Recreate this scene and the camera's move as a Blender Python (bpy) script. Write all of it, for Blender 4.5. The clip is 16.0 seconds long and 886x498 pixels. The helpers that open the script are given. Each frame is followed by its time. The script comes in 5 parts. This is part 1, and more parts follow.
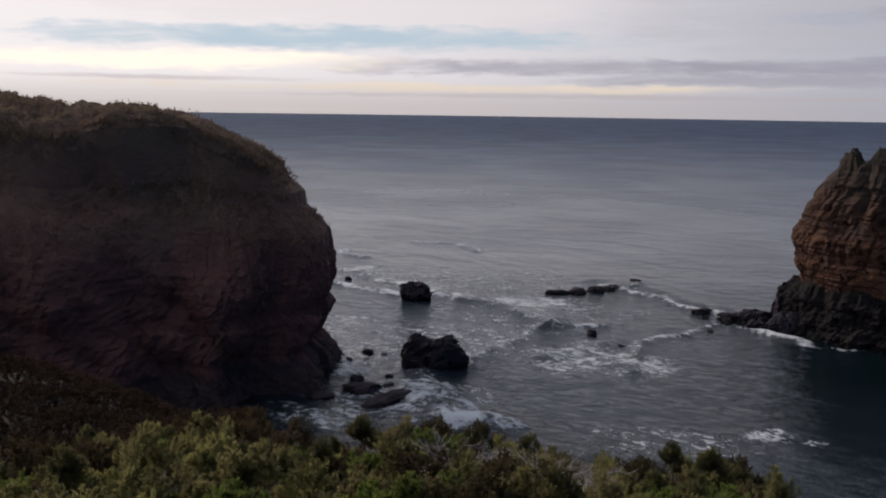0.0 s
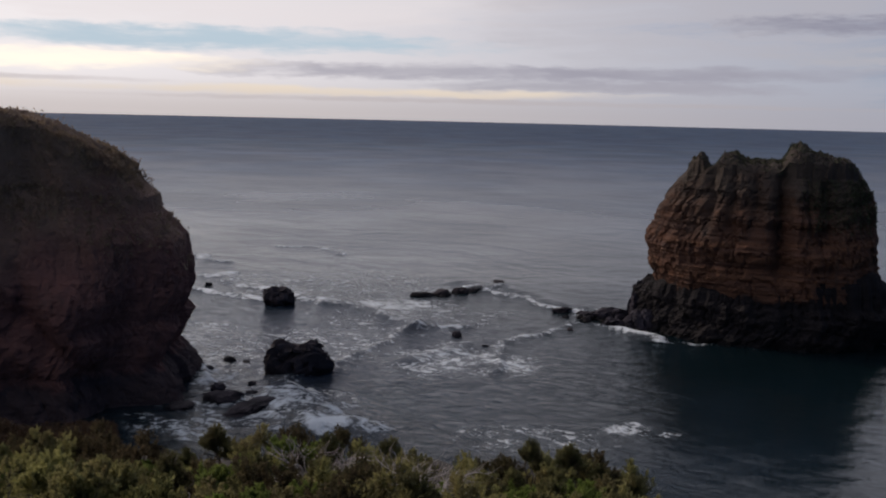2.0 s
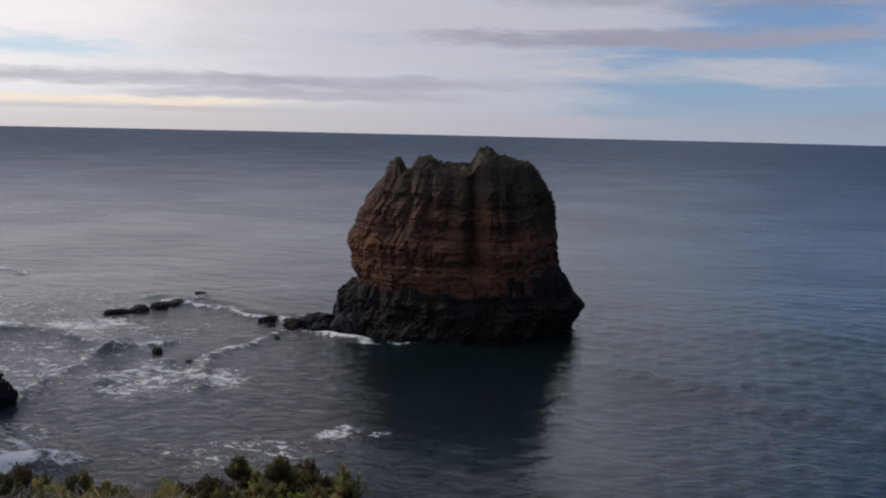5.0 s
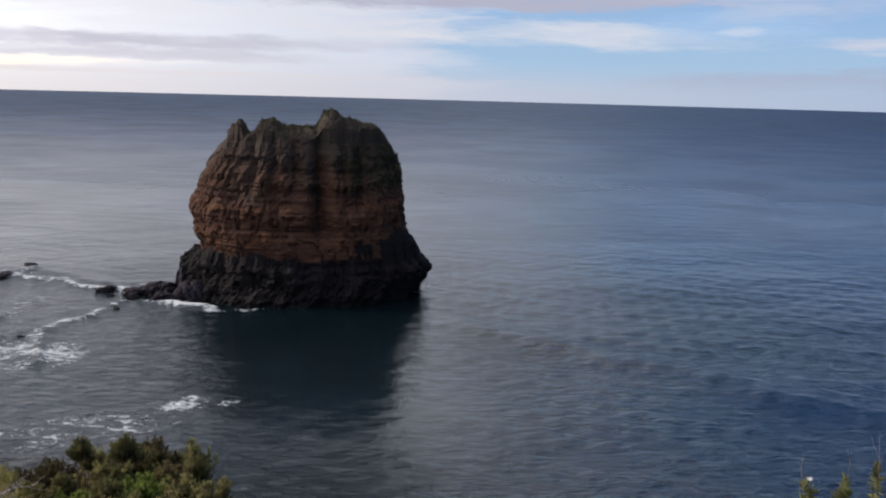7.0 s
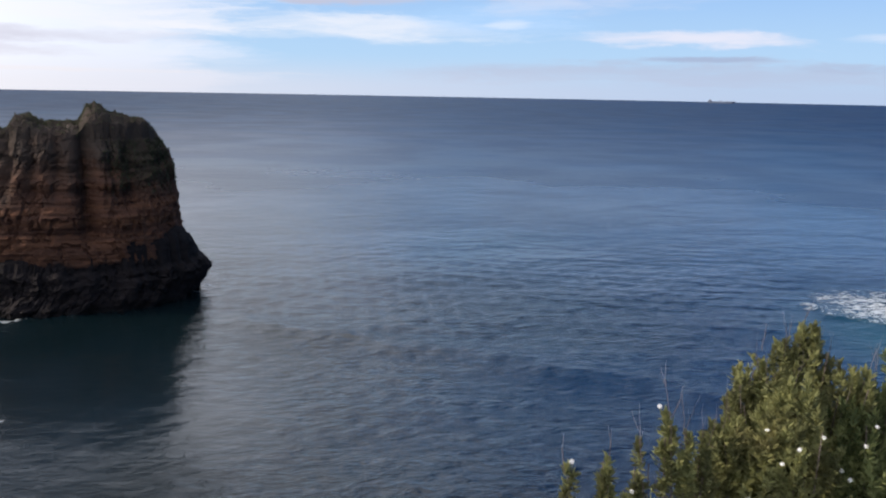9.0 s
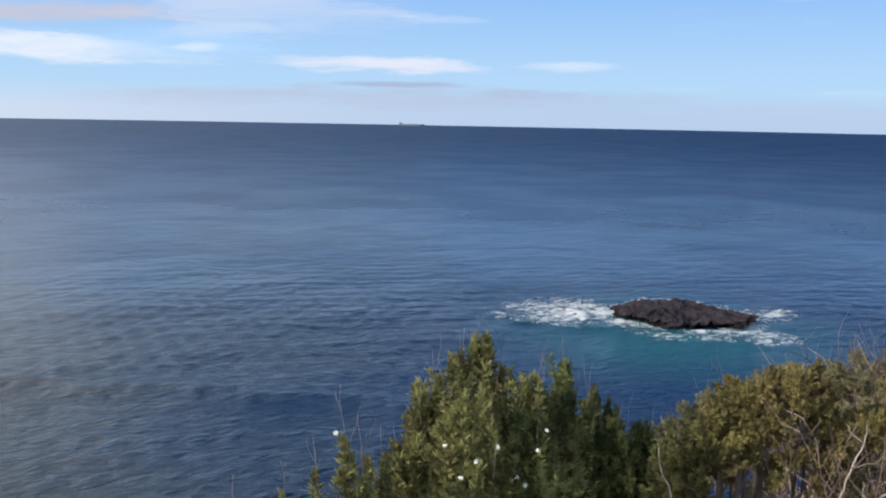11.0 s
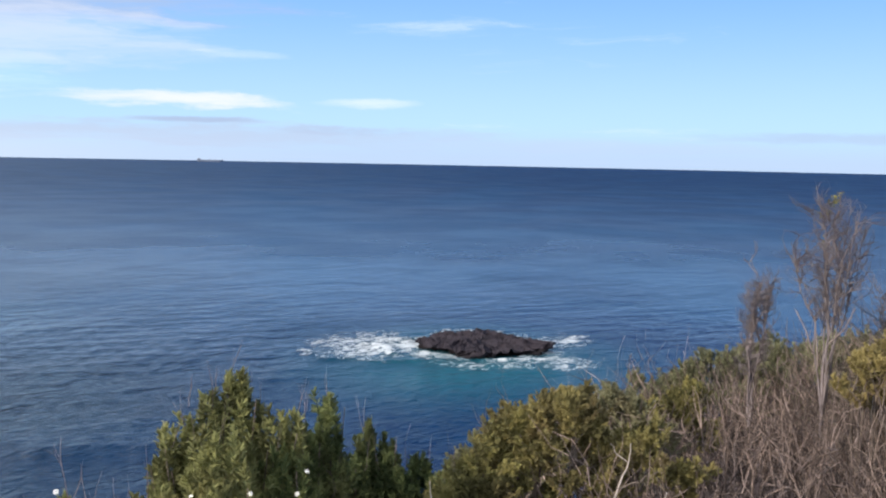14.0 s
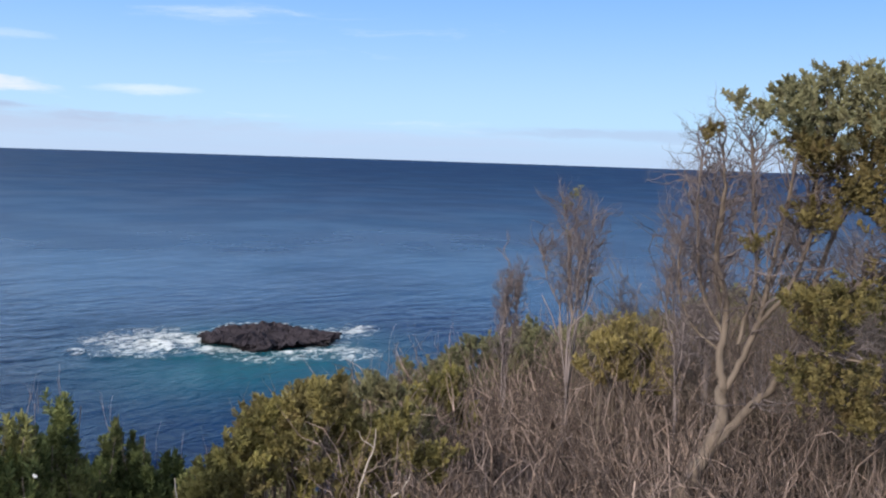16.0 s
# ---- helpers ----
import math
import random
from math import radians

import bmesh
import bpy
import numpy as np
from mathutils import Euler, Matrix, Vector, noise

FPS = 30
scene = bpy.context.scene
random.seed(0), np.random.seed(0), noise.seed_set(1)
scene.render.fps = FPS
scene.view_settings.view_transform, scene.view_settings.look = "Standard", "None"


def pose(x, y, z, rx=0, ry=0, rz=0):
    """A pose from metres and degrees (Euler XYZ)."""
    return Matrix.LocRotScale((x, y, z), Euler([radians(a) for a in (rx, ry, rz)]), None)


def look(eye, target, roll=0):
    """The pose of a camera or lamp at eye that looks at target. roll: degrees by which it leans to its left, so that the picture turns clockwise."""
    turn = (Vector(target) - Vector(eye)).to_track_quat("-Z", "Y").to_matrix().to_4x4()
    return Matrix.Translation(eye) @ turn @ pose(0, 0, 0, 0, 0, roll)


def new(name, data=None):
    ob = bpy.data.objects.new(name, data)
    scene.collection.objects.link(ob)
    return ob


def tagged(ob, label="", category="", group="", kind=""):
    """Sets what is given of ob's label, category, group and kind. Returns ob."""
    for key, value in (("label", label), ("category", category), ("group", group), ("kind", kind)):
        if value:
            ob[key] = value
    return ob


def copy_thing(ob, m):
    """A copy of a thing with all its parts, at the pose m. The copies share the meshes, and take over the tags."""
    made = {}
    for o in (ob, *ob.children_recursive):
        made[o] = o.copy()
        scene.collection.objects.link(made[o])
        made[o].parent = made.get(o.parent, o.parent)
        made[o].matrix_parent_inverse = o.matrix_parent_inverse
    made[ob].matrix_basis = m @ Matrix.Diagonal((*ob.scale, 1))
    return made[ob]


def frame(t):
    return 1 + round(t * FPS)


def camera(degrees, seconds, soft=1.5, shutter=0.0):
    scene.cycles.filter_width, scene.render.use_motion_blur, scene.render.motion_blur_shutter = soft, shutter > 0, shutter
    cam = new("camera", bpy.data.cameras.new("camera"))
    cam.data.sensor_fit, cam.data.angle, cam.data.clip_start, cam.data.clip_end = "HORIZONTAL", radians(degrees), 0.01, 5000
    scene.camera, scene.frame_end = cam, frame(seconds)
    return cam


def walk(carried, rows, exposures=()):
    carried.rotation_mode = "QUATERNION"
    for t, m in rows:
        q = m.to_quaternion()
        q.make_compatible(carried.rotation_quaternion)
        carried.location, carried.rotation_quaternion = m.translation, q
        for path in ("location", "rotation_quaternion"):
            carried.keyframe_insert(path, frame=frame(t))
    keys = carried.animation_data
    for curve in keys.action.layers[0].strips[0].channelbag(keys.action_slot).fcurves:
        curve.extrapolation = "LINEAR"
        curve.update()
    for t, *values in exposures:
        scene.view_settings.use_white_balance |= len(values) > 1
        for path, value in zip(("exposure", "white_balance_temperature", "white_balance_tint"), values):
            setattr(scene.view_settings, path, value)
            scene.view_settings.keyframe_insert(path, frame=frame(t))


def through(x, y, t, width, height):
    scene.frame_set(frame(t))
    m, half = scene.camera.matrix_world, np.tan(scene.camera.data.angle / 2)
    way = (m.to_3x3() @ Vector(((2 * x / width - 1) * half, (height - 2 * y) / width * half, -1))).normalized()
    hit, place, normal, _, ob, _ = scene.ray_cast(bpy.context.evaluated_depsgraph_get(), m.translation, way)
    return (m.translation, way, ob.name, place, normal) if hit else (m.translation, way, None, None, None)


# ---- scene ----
cam = camera(50.7, 16.0, soft=2.1)

# seconds, place, heading clockwise from +Y, pitch, roll
PATH = [
    (0, -0.611, -1.258, 38.320, 0.000, -8.576, 0.806),
    (0.5, -0.475, -1.088, 38.295, 1.870, -8.839, 0.781),
    (1, -0.403, -0.959, 38.252, 3.912, -8.596, 1.063),
    (1.5, -0.372, -0.865, 38.219, 5.858, -8.220, 1.247),
    (2, -0.338, -0.749, 38.165, 8.298, -8.220, 1.323),
    (2.5, -0.250, -0.575, 38.085, 11.406, -8.147, 1.656),
    (3, -0.168, -0.339, 37.998, 13.891, -8.140, 1.779),
    (3.5, -0.025, -0.098, 37.918, 17.369, -7.772, 1.926),
    (4, 0.049, 0.070, 37.846, 21.374, -7.576, 2.224),
    (4.2, 0.053, 0.093, 37.851, 22.767, -7.619, 2.025),
    (6.3, -0.169, -0.136, 38.184, 31.752, -7.380, 0.994),
    (6.5, -0.165, -0.132, 38.187, 33.110, -7.824, 1.078),
    (7, -0.086, -0.048, 38.148, 35.930, -9.495, 1.492),
    (7.5, 0.056, 0.073, 38.098, 38.949, -9.657, 1.693),
    (8, 0.232, 0.161, 38.049, 42.037, -9.711, 1.676),
    (8.5, 0.392, 0.221, 37.989, 44.942, -9.603, 1.406),
    (9, 0.380, 0.172, 38.014, 49.288, -9.691, 1.062),
    (9.5, 0.450, 0.195, 37.990, 54.431, -9.587, 1.619),
    (10, 0.441, 0.170, 38.007, 59.309, -9.312, 1.469),
    (10.2, 0.464, 0.158, 38.007, 60.766, -9.027, 1.336),
    (12.3, 0.790, 0.190, 37.925, 76.743, -6.816, 0.581),
    (12.5, 0.760, 0.160, 37.935, 77.423, -6.687, 0.445),
    (13, 0.788, 0.118, 37.924, 80.262, -6.266, 0.705),
    (13.5, 0.865, 0.078, 37.916, 79.467, -5.921, 1.483),
    (14, 0.893, 0.053, 37.920, 79.539, -5.576, 1.130),
    (14.5, 0.885, 0.035, 37.926, 81.583, -5.040, 1.641),
    (15, 0.877, 0.033, 37.933, 80.367, -5.068, 1.378),
    (15.5, 0.838, -0.051, 37.948, 85.548, -4.968, 0.912),
    (16, 0.859, -0.121, 37.930, 92.636, -5.792, 1.884),
]
# seconds, stops, kelvin, tint
EXPOSURE = [(0.0, -1.02, 6500, 17), (2.0, -1.03, 6500, 17), (4.2, -0.93, 6500, 16), (6.3, -0.47, 6500, 15), (7.2, -0.22, 6500, 14), (8.0, -0.02, 6500, 14),
            (9.5, 0.04, 6450, 12), (12.3, 0.1, 6400, 10), (13.5, 0.3, 6400, 10), (16.0, 0.2, 6400, 10)]
walk(cam, [(t, pose(x, y, z, 90 + p, 0, -h) @ pose(0, 0, 0, 0, 0, r)) for t, x, y, z, h, p, r in PATH], EXPOSURE)

# ---- light ----
SUN_BEARING, SUN_HEIGHT = -48.0, 23.0
EYE_Z = 38.0


def heading(bearing, height=0.0):
    b, h = radians(bearing), radians(height)
    return Vector((math.sin(b) * math.cos(h), math.cos(b) * math.cos(h), math.sin(h)))


sun = new("sun", bpy.data.lights.new("sun", "SUN"))
sun.data.energy, sun.data.angle, sun.data.color = 3.6, radians(0.6), (1.0, 0.86, 0.68)
sun.matrix_world = look(heading(SUN_BEARING, SUN_HEIGHT) * 100, (0, 0, 0))


class Net:
    """Short hand for node trees."""

    def __init__(self, tree):
        self.tree = tree
        tree.nodes.clear()

    def add(self, kind, **inputs):
        n = self.tree.nodes.new(kind)
        return n

    def plug(self, n, key, value):
        if value is None:
            return
        s = n.inputs[key]
        if isinstance(value, bpy.types.NodeSocket):
            self.tree.links.new(value, s)
        else:
            s.default_value = value

    def math(self, op, a, b=None, c=None, clamp=False):
        n = self.add("ShaderNodeMath")
        n.operation, n.use_clamp = op, clamp
        for i, v in enumerate((a, b, c)):
            self.plug(n, i, v)
        return n.outputs[0]

    def vec(self, op, a, b=None):
        n = self.add("ShaderNodeVectorMath")
        n.operation = op
        self.plug(n, 0, a)
        self.plug(n, 1, b)
        return n.outputs[1] if op in ("LENGTH", "DOT_PRODUCT") else n.outputs[0]

    def noise(self, vector, scale, detail=4.0, rough=0.55, distort=0.0):
        n = self.add("ShaderNodeTexNoise")
        for k, v in (("Vector", vector), ("Scale", scale), ("Detail", detail), ("Roughness", rough), ("Distortion", distort)):
            self.plug(n, k, v)
        return n.outputs[0]

    def step(self, value, a, b, to_min=0.0, to_max=1.0):
        n = self.add("ShaderNodeMapRange")
        n.interpolation_type = "SMOOTHSTEP"
        for k, v in (("Value", value), ("From Min", a), ("From Max", b), ("To Min", to_min), ("To Max", to_max)):
            self.plug(n, k, v)
        return n.outputs[0]

    def mix(self, fac, a, b, mode="MIX"):
        n = self.add("ShaderNodeMix")
        n.data_type, n.blend_type = "RGBA", mode
        self.plug(n, 0, fac)
        for i, v in ((6, a), (7, b)):
            self.plug(n, i, v if isinstance(v, bpy.types.NodeSocket) else (*v, 1.0))
        return n.outputs[2]

    def combine(self, x, y, z):
        n = self.add("ShaderNodeCombineXYZ")
        for i, v in enumerate((x, y, z)):
            self.plug(n, i, v)
        return n.outputs[0]

    def split(self, v):
        n = self.add("ShaderNodeSeparateXYZ")
        self.plug(n, 0, v)
        return n.outputs


world = bpy.data.worlds.new("world")
scene.world = world
world.use_nodes = True
W = Net(world.node_tree)
sky = W.add("ShaderNodeTexSky")
sky.sky_type, sky.sun_disc = "NISHITA", False
sky.sun_elevation, sky.sun_rotation = radians(SUN_HEIGHT), radians(SUN_BEARING)
sky.altitude, sky.air_density, sky.dust_density, sky.ozone_density = 40, 1.0, 0.8, 1.6
way = W.add("ShaderNodeTexCoord").outputs["Generated"]
dx, dy, dz = W.split(way)
azi = W.math("MULTIPLY", W.math("ARCTAN2", dx, dy), 180 / math.pi)
elev = W.math("MULTIPLY", W.math("ARCSINE", dz), 180 / math.pi)
warp = W.noise(W.combine(W.math("DIVIDE", azi, 9.0), W.math("DIVIDE", elev, 1.8), 0.0), 1.0, 5.0, 0.6)
warp = W.math("SUBTRACT", warp, 0.5)
flicks = W.math("SUBTRACT", W.noise(W.combine(W.math("DIVIDE", azi, 2.2), W.math("DIVIDE", elev, 0.5), 5.0), 1.0, 4.0, 0.6), 0.5)
elw = W.math("ADD", elev, W.math("MULTIPLY", warp, 1.3))
azw = W.math("ADD", azi, W.math("MULTIPLY", warp, 14.0))
sunny = W.vec("DOT_PRODUCT", way, tuple(heading(SUN_BEARING, SUN_HEIGHT)))
near_sun = W.step(sunny, 0.12, 0.97)

# a deck of high cloud round the sun that thins out away from it
streaks = W.noise(W.combine(W.math("DIVIDE", azw, 24.0), W.math("DIVIDE", elw, 3.0), 3.0), 1.0, 7.0, 0.6)
wisps = W.noise(W.combine(W.math("DIVIDE", azw, 7.0), W.math("DIVIDE", elw, 0.8), 7.0), 1.0, 6.0, 0.62)
ragged = W.math("MULTIPLY", W.math("SUBTRACT", W.math("ADD", wisps, streaks), 1.0), 3.2)
cover = W.math("ADD", streaks, W.step(sunny, -0.10, 0.28, -0.20, 0.28))
cover = W.math("ADD", cover, W.math("MULTIPLY", W.math("SUBTRACT", wisps, 0.5), 0.25))
deck = W.step(cover, 0.40, 0.70)
clouds = [
    # bearing, height, half width, half height, colour, strength
    (-5.0, 6.0, 20.0, 1.1, (1.60, 1.54, 1.50), 0.6),
    (-7.0, 4.0, 18.0, 0.65, (0.86, 1.17, 1.32), 0.85),
    (7.0, 2.45, 17.0, 0.5, (0.68, 0.68, 0.78), 0.75),
    (18.0, 1.75, 11.0, 0.34, (0.70, 0.70, 0.79), 0.7),
    (24.0, 5.6, 14.0, 2.2, (0.92, 0.91, 0.95), 0.5),
    (34.0, 5.35, 12.0, 0.55, (0.50, 0.52, 0.65), 0.9),
    (44.0, 5.5, 10.0, 0.55, (0.56, 0.58, 0.70), 0.85),
    (50.0, 8.6, 16.0, 1.7, (0.46, 0.48, 0.56), 0.6),
    (-19.0, 2.6, 15.0, 0.55, (2.30, 2.12, 1.72), 0.95),
    (-2.0, 1.2, 20.0, 0.28, (1.80, 1.58, 1.18), 0.85),
    (-16.0, 1.55, 9.0, 0.14, (1.05, 0.98, 0.95), 0.6),
    (12.0, 0.75, 26.0, 0.16, (0.95, 0.88, 0.86), 0.6),
    (40.0, 3.6, 13.0, 0.9, (0.90, 0.92, 0.96), 0.75),
    (25.0, 2.65, 12.0, 0.38, (0.66, 0.67, 0.77), 0.55),
    (53.0, 4.3, 6.0, 1.0, (0.44, 0.69, 1.00), 0.6),
    (53.0, 3.9, 1.1, 0.35, (0.90, 0.94, 1.02), 0.4),
    (57.0, 6.2, 8.0, 1.8, (0.68, 0.74, 0.88), 0.6),
    (63.5, 3.15, 6.2, 0.5, (0.86, 0.85, 0.93), 0.8),
    (75.0, 3.2, 2.6, 0.28, (0.84, 0.88, 0.97), 0.55),
    (66.5, 5.8, 3.0, 0.25, (0.70, 0.80, 0.96), 0.35),
    (64.0, 1.05, 16.0, 0.75, (0.47, 0.53, 0.68), 0.7),
    (64.5, 1.95, 3.0, 0.15, (0.38, 0.45, 0.62), 0.75),
    (72.0, 1.45, 4.5, 0.28, (0.42, 0.50, 0.67), 0.55),
    (103.0, 1.45, 6.5, 0.34, (0.42, 0.54, 0.73), 0.7),
    (88.0, 0.8, 12.0, 0.4, (0.50, 0.62, 0.82), 0.5),
]
upper = W.mix(1.0, sky.outputs[0], W.mix(W.step(sunny, -0.3, 0.5), (0.045, 0.052, 0.065), (0.09, 0.09, 0.09)), "MULTIPLY")
low_blue = W.mix(W.step(elev, 0.0, 11.0), (0.50, 0.74, 0.98), (0.24, 0.49, 0.95))
clear = W.mix(W.step(elev, 24.0, 7.0, 0.0, 0.9), upper, low_blue)
# overhead cloud, unseen, is toned here to light the sea's reflections
high = W.step(elev, 8.0, 18.0)
bright = W.mix(near_sun, W.mix(high, (0.84, 0.89, 0.99), (1.2, 1.24, 1.32)), W.mix(high, (2.05, 1.97, 1.86), (1.42, 1.47, 1.64)))
col = W.mix(W.math("MULTIPLY", deck, W.step(elev, 9.0, 24.0, 0.88, 0.8)), clear, bright)
for b, h, hw, hh, tint, much in clouds:
    az_here = W.math("ADD", azi, W.math("MULTIPLY", warp, min(14.0, 1.8 * hw)))
    el_here = W.math("ADD", elev, W.math("ADD", W.math("MULTIPLY", warp, min(1.3, 1.8 * hh)), W.math("MULTIPLY", flicks, min(1.0, 1.6 * hh))))
    ex = W.math("POWER", W.math("DIVIDE", W.math("SUBTRACT", az_here, b), hw), 2.0)
    ey = W.math("POWER", W.math("DIVIDE", W.math("SUBTRACT", el_here, h), hh), 2.0)
    body = W.step(W.math("ADD", W.math("ADD", ex, ey), W.math("MULTIPLY", ragged, -1.0)), 1.7, -0.3)
    col = W.mix(W.math("MULTIPLY", body, much), col, tint)
hazy = W.step(elev, 2.2, -0.2)
haze_tint = W.mix(W.step(azi, -15.0, 78.0), (1.07, 0.99, 0.93), (0.48, 0.58, 0.77))
col = W.mix(W.math("MULTIPLY", hazy, 0.75), col, haze_tint)
background = W.add("ShaderNodeBackground")
W.plug(background, "Color", col)
W.plug(background, "Strength", 1.0)
out = W.add("ShaderNodeOutputWorld")
W.tree.links.new(background.outputs[0], out.inputs[0])


# ---- materials ----
def material(name):
    m = bpy.data.materials.new(name)
    m.use_nodes = True
    net = Net(m.node_tree)
    bsdf = net.add("ShaderNodeBsdfPrincipled")
    end = net.add("ShaderNodeOutputMaterial")
    net.tree.links.new(bsdf.outputs[0], end.inputs[0])
    return m, net, bsdf


def bump(net, bsdf, height, strength, distance):
    n = net.add("ShaderNodeBump")
    net.plug(n, "Height", height)
    net.plug(n, "Strength", strength)
    net.plug(n, "Distance", distance)
    net.plug(bsdf, "Normal", n.outputs[0])


def place(net):
    return net.add("ShaderNodeNewGeometry").outputs["Position"]


def attribute(net, name):
    n = net.add("ShaderNodeAttribute")
    n.attribute_name = name
    return n.outputs["Fac"]


def rock_material(name, light, mid, dark, foot, foot_height, strata=1.0, cap=None, cap_height=99.0, cap_blend=3.0):
    m, net, bsdf = material(name)
    p = place(net)
    x, y, z = net.split(p)
    big = net.noise(p, 0.10, 4)
    fine = net.noise(p, 1.3, 6, 0.65)
    beds = net.noise(net.combine(net.math("MULTIPLY", x, 0.02), net.math("MULTIPLY", y, 0.02),
                                 net.math("ADD", z, net.math("MULTIPLY", big, 2.0))), 0.9 * strata, 5, 0.6)
    runs = net.noise(net.combine(net.math("MULTIPLY", x, 0.5), net.math("MULTIPLY", y, 0.5), net.math("MULTIPLY", z, 0.04)), 1.0, 4, 0.6)
    col = net.mix(net.step(beds, 0.38, 0.62), mid, light)
    col = net.mix(net.math("MULTIPLY", net.step(runs, 0.48, 0.72), 0.75), col, dark)
    col = net.mix(net.math("MULTIPLY", net.step(fine, 0.5, 0.75), 0.5), col, dark)
    if cap:
        up = net.math("ADD", z, net.math("MULTIPLY", net.math("SUBTRACT", big, 0.5), 10.0 + 2.0 * cap_blend))
        col = net.mix(net.step(up, cap_height - cap_blend, cap_height + cap_blend), col, cap)
    low = net.math("ADD", z, net.math("MULTIPLY", net.math("SUBTRACT", net.noise(p, 0.25, 3), 0.5), 5.0))
    col = net.mix(net.step(low, foot_height + 0.7, foot_height - 0.7), col, foot)
    net.plug(bsdf, "Base Color", col)
    net.plug(bsdf, "Roughness", 0.88)
    net.plug(bsdf, "Specular IOR Level", 0.25)
    relief = net.math("ADD", fine, net.math("MULTIPLY", beds, 0.8))
    bump(net, bsdf, relief, 0.9, 0.6)
    return m


STACK_ROCK = rock_material("ochre_limestone", (0.124, 0.056, 0.031), (0.082, 0.038, 0.025), (0.037, 0.025, 0.021), (0.016, 0.013, 0.014), 8.0,
                           0.8, (0.054, 0.041, 0.033), 23.5, 6.0)
HEAD_ROCK = rock_material("red_brown_cliff", (0.170, 0.078, 0.066), (0.142, 0.067, 0.060), (0.095, 0.051, 0.049), (0.066, 0.044, 0.045), 4.0,
                          0.5, (0.190, 0.128, 0.092), 25.0, 13.0)
BASALT = rock_material("black_basalt", (0.039, 0.033, 0.044), (0.028, 0.0235, 0.032), (0.016, 0.014, 0.019), (0.012, 0.011, 0.013), 0.4)
# basalt tone lifted to paint in sun glare and haze over these rocks
SHORE_ROCK = rock_material("haze_lifted_basalt", (0.070, 0.057, 0.064), (0.050, 0.041, 0.047), (0.030, 0.025, 0.029), (0.020, 0.017, 0.020), 0.4)
# darker copy of the basalt tones, used for the stack's foot
DARK_BASALT = rock_material("dark_basalt", (0.016, 0.0125, 0.014), (0.010, 0.008, 0.0095), (0.006, 0.005, 0.006), (0.006, 0.005, 0.006), 1.0)


def plant_material(name, tint, other, dry, spread=0.4, through=0.25, grain=5.0):
    m, net, bsdf = material(name)
    rnd = net.add("ShaderNodeNewGeometry").outputs["Random Per Island"]
    own = net.add("ShaderNodeObjectInfo").outputs["Random"]
    p = place(net)
    patch = net.noise(p, grain, 3)
    shoots = net.noise(p, grain * 1.7, 2, 0.5)
    young = net.math("ADD", net.math("MULTIPLY", rnd, 0.4), net.step(shoots, 0.36, 0.64, 0.0, 0.6))
    col = net.mix(net.step(young, 0.15, 0.85), tint, other)
    col = net.mix(net.math("MULTIPLY", net.step(patch, 0.5, 0.7), spread), col, dry)
    col = net.mix(net.math("MULTIPLY", own, 0.35), col, dry)
    net.plug(bsdf, "Base Color", col)
    net.plug(bsdf, "Roughness", 0.7)
    net.plug(bsdf, "Specular IOR Level", 0.12)
    glow = net.add("ShaderNodeBsdfTranslucent")
    net.plug(glow, "Color", col)
    both = net.add("ShaderNodeMixShader")
    net.plug(both, 0, through)
    net.tree.links.new(bsdf.outputs[0], both.inputs[1])
    net.tree.links.new(glow.outputs[0], both.inputs[2])
    end = [n for n in net.tree.nodes if n.type == "OUTPUT_MATERIAL"][0]
    net.tree.links.new(both.outputs[0], end.inputs[0])
    return m


LEAF_DAISY = plant_material("daisy_leaves", (0.075, 0.100, 0.040), (0.270, 0.300, 0.120), (0.27, 0.220, 0.110), 0.35, 0.25, 4.0)
LEAF_DARKDAISY = plant_material("dark_daisy_leaves", (0.042, 0.066, 0.030), (0.120, 0.155, 0.062), (0.13, 0.12, 0.06), 0.4, 0.2)
LEAF_OLIVE = plant_material("olive_leaves", (0.100, 0.104, 0.042), (0.290, 0.270, 0.098), (0.25, 0.185, 0.11), 0.45, 0.25, 3.5)
LEAF_YELLOW = plant_material("yellow_green_leaves", (0.200, 0.182, 0.080), (0.380, 0.335, 0.145), (0.30, 0.220, 0.11), 0.4, 0.3, 3.0)
LEAF_SCRUB = plant_material("scrub_leaves", (0.125, 0.132, 0.056), (0.355, 0.345, 0.135), (0.250, 0.190, 0.11), 0.45, 0.5, 1.0)
LEAF_MOUND = plant_material("mound_leaves", (0.085, 0.092, 0.044), (0.225, 0.222, 0.090), (0.150, 0.118, 0.068), 0.4, 0.45, 1.3)
LEAF_FRESH = plant_material("fresh_leaves", (0.14, 0.19, 0.045), (0.26, 0.32, 0.08), (0.18, 0.19, 0.07), 0.3, 0.35)
LEAF_DARK = plant_material("dark_leaves", (0.062, 0.058, 0.032), (0.135, 0.115, 0.058), (0.13, 0.085, 0.058), 0.5, 0.45)
LEAF_TREE = plant_material("tree_leaves", (0.080, 0.078, 0.036), (0.215, 0.190, 0.080), (0.20, 0.145, 0.08), 0.5, 0.3)
# ridge leaf tone is darkened to paint in the shade on its near side
LEAF_RIDGE_SHADE = plant_material("shaded_ridge_leaves", (0.026, 0.019, 0.014), (0.048, 0.033, 0.021), (0.052, 0.032, 0.021), 0.5, 0.45, 0.6)
LEAF_HEAD = plant_material("headland_leaves", (0.195, 0.152, 0.100), (0.270, 0.215, 0.138), (0.26, 0.165, 0.120), 0.6, 0.35, 0.12)
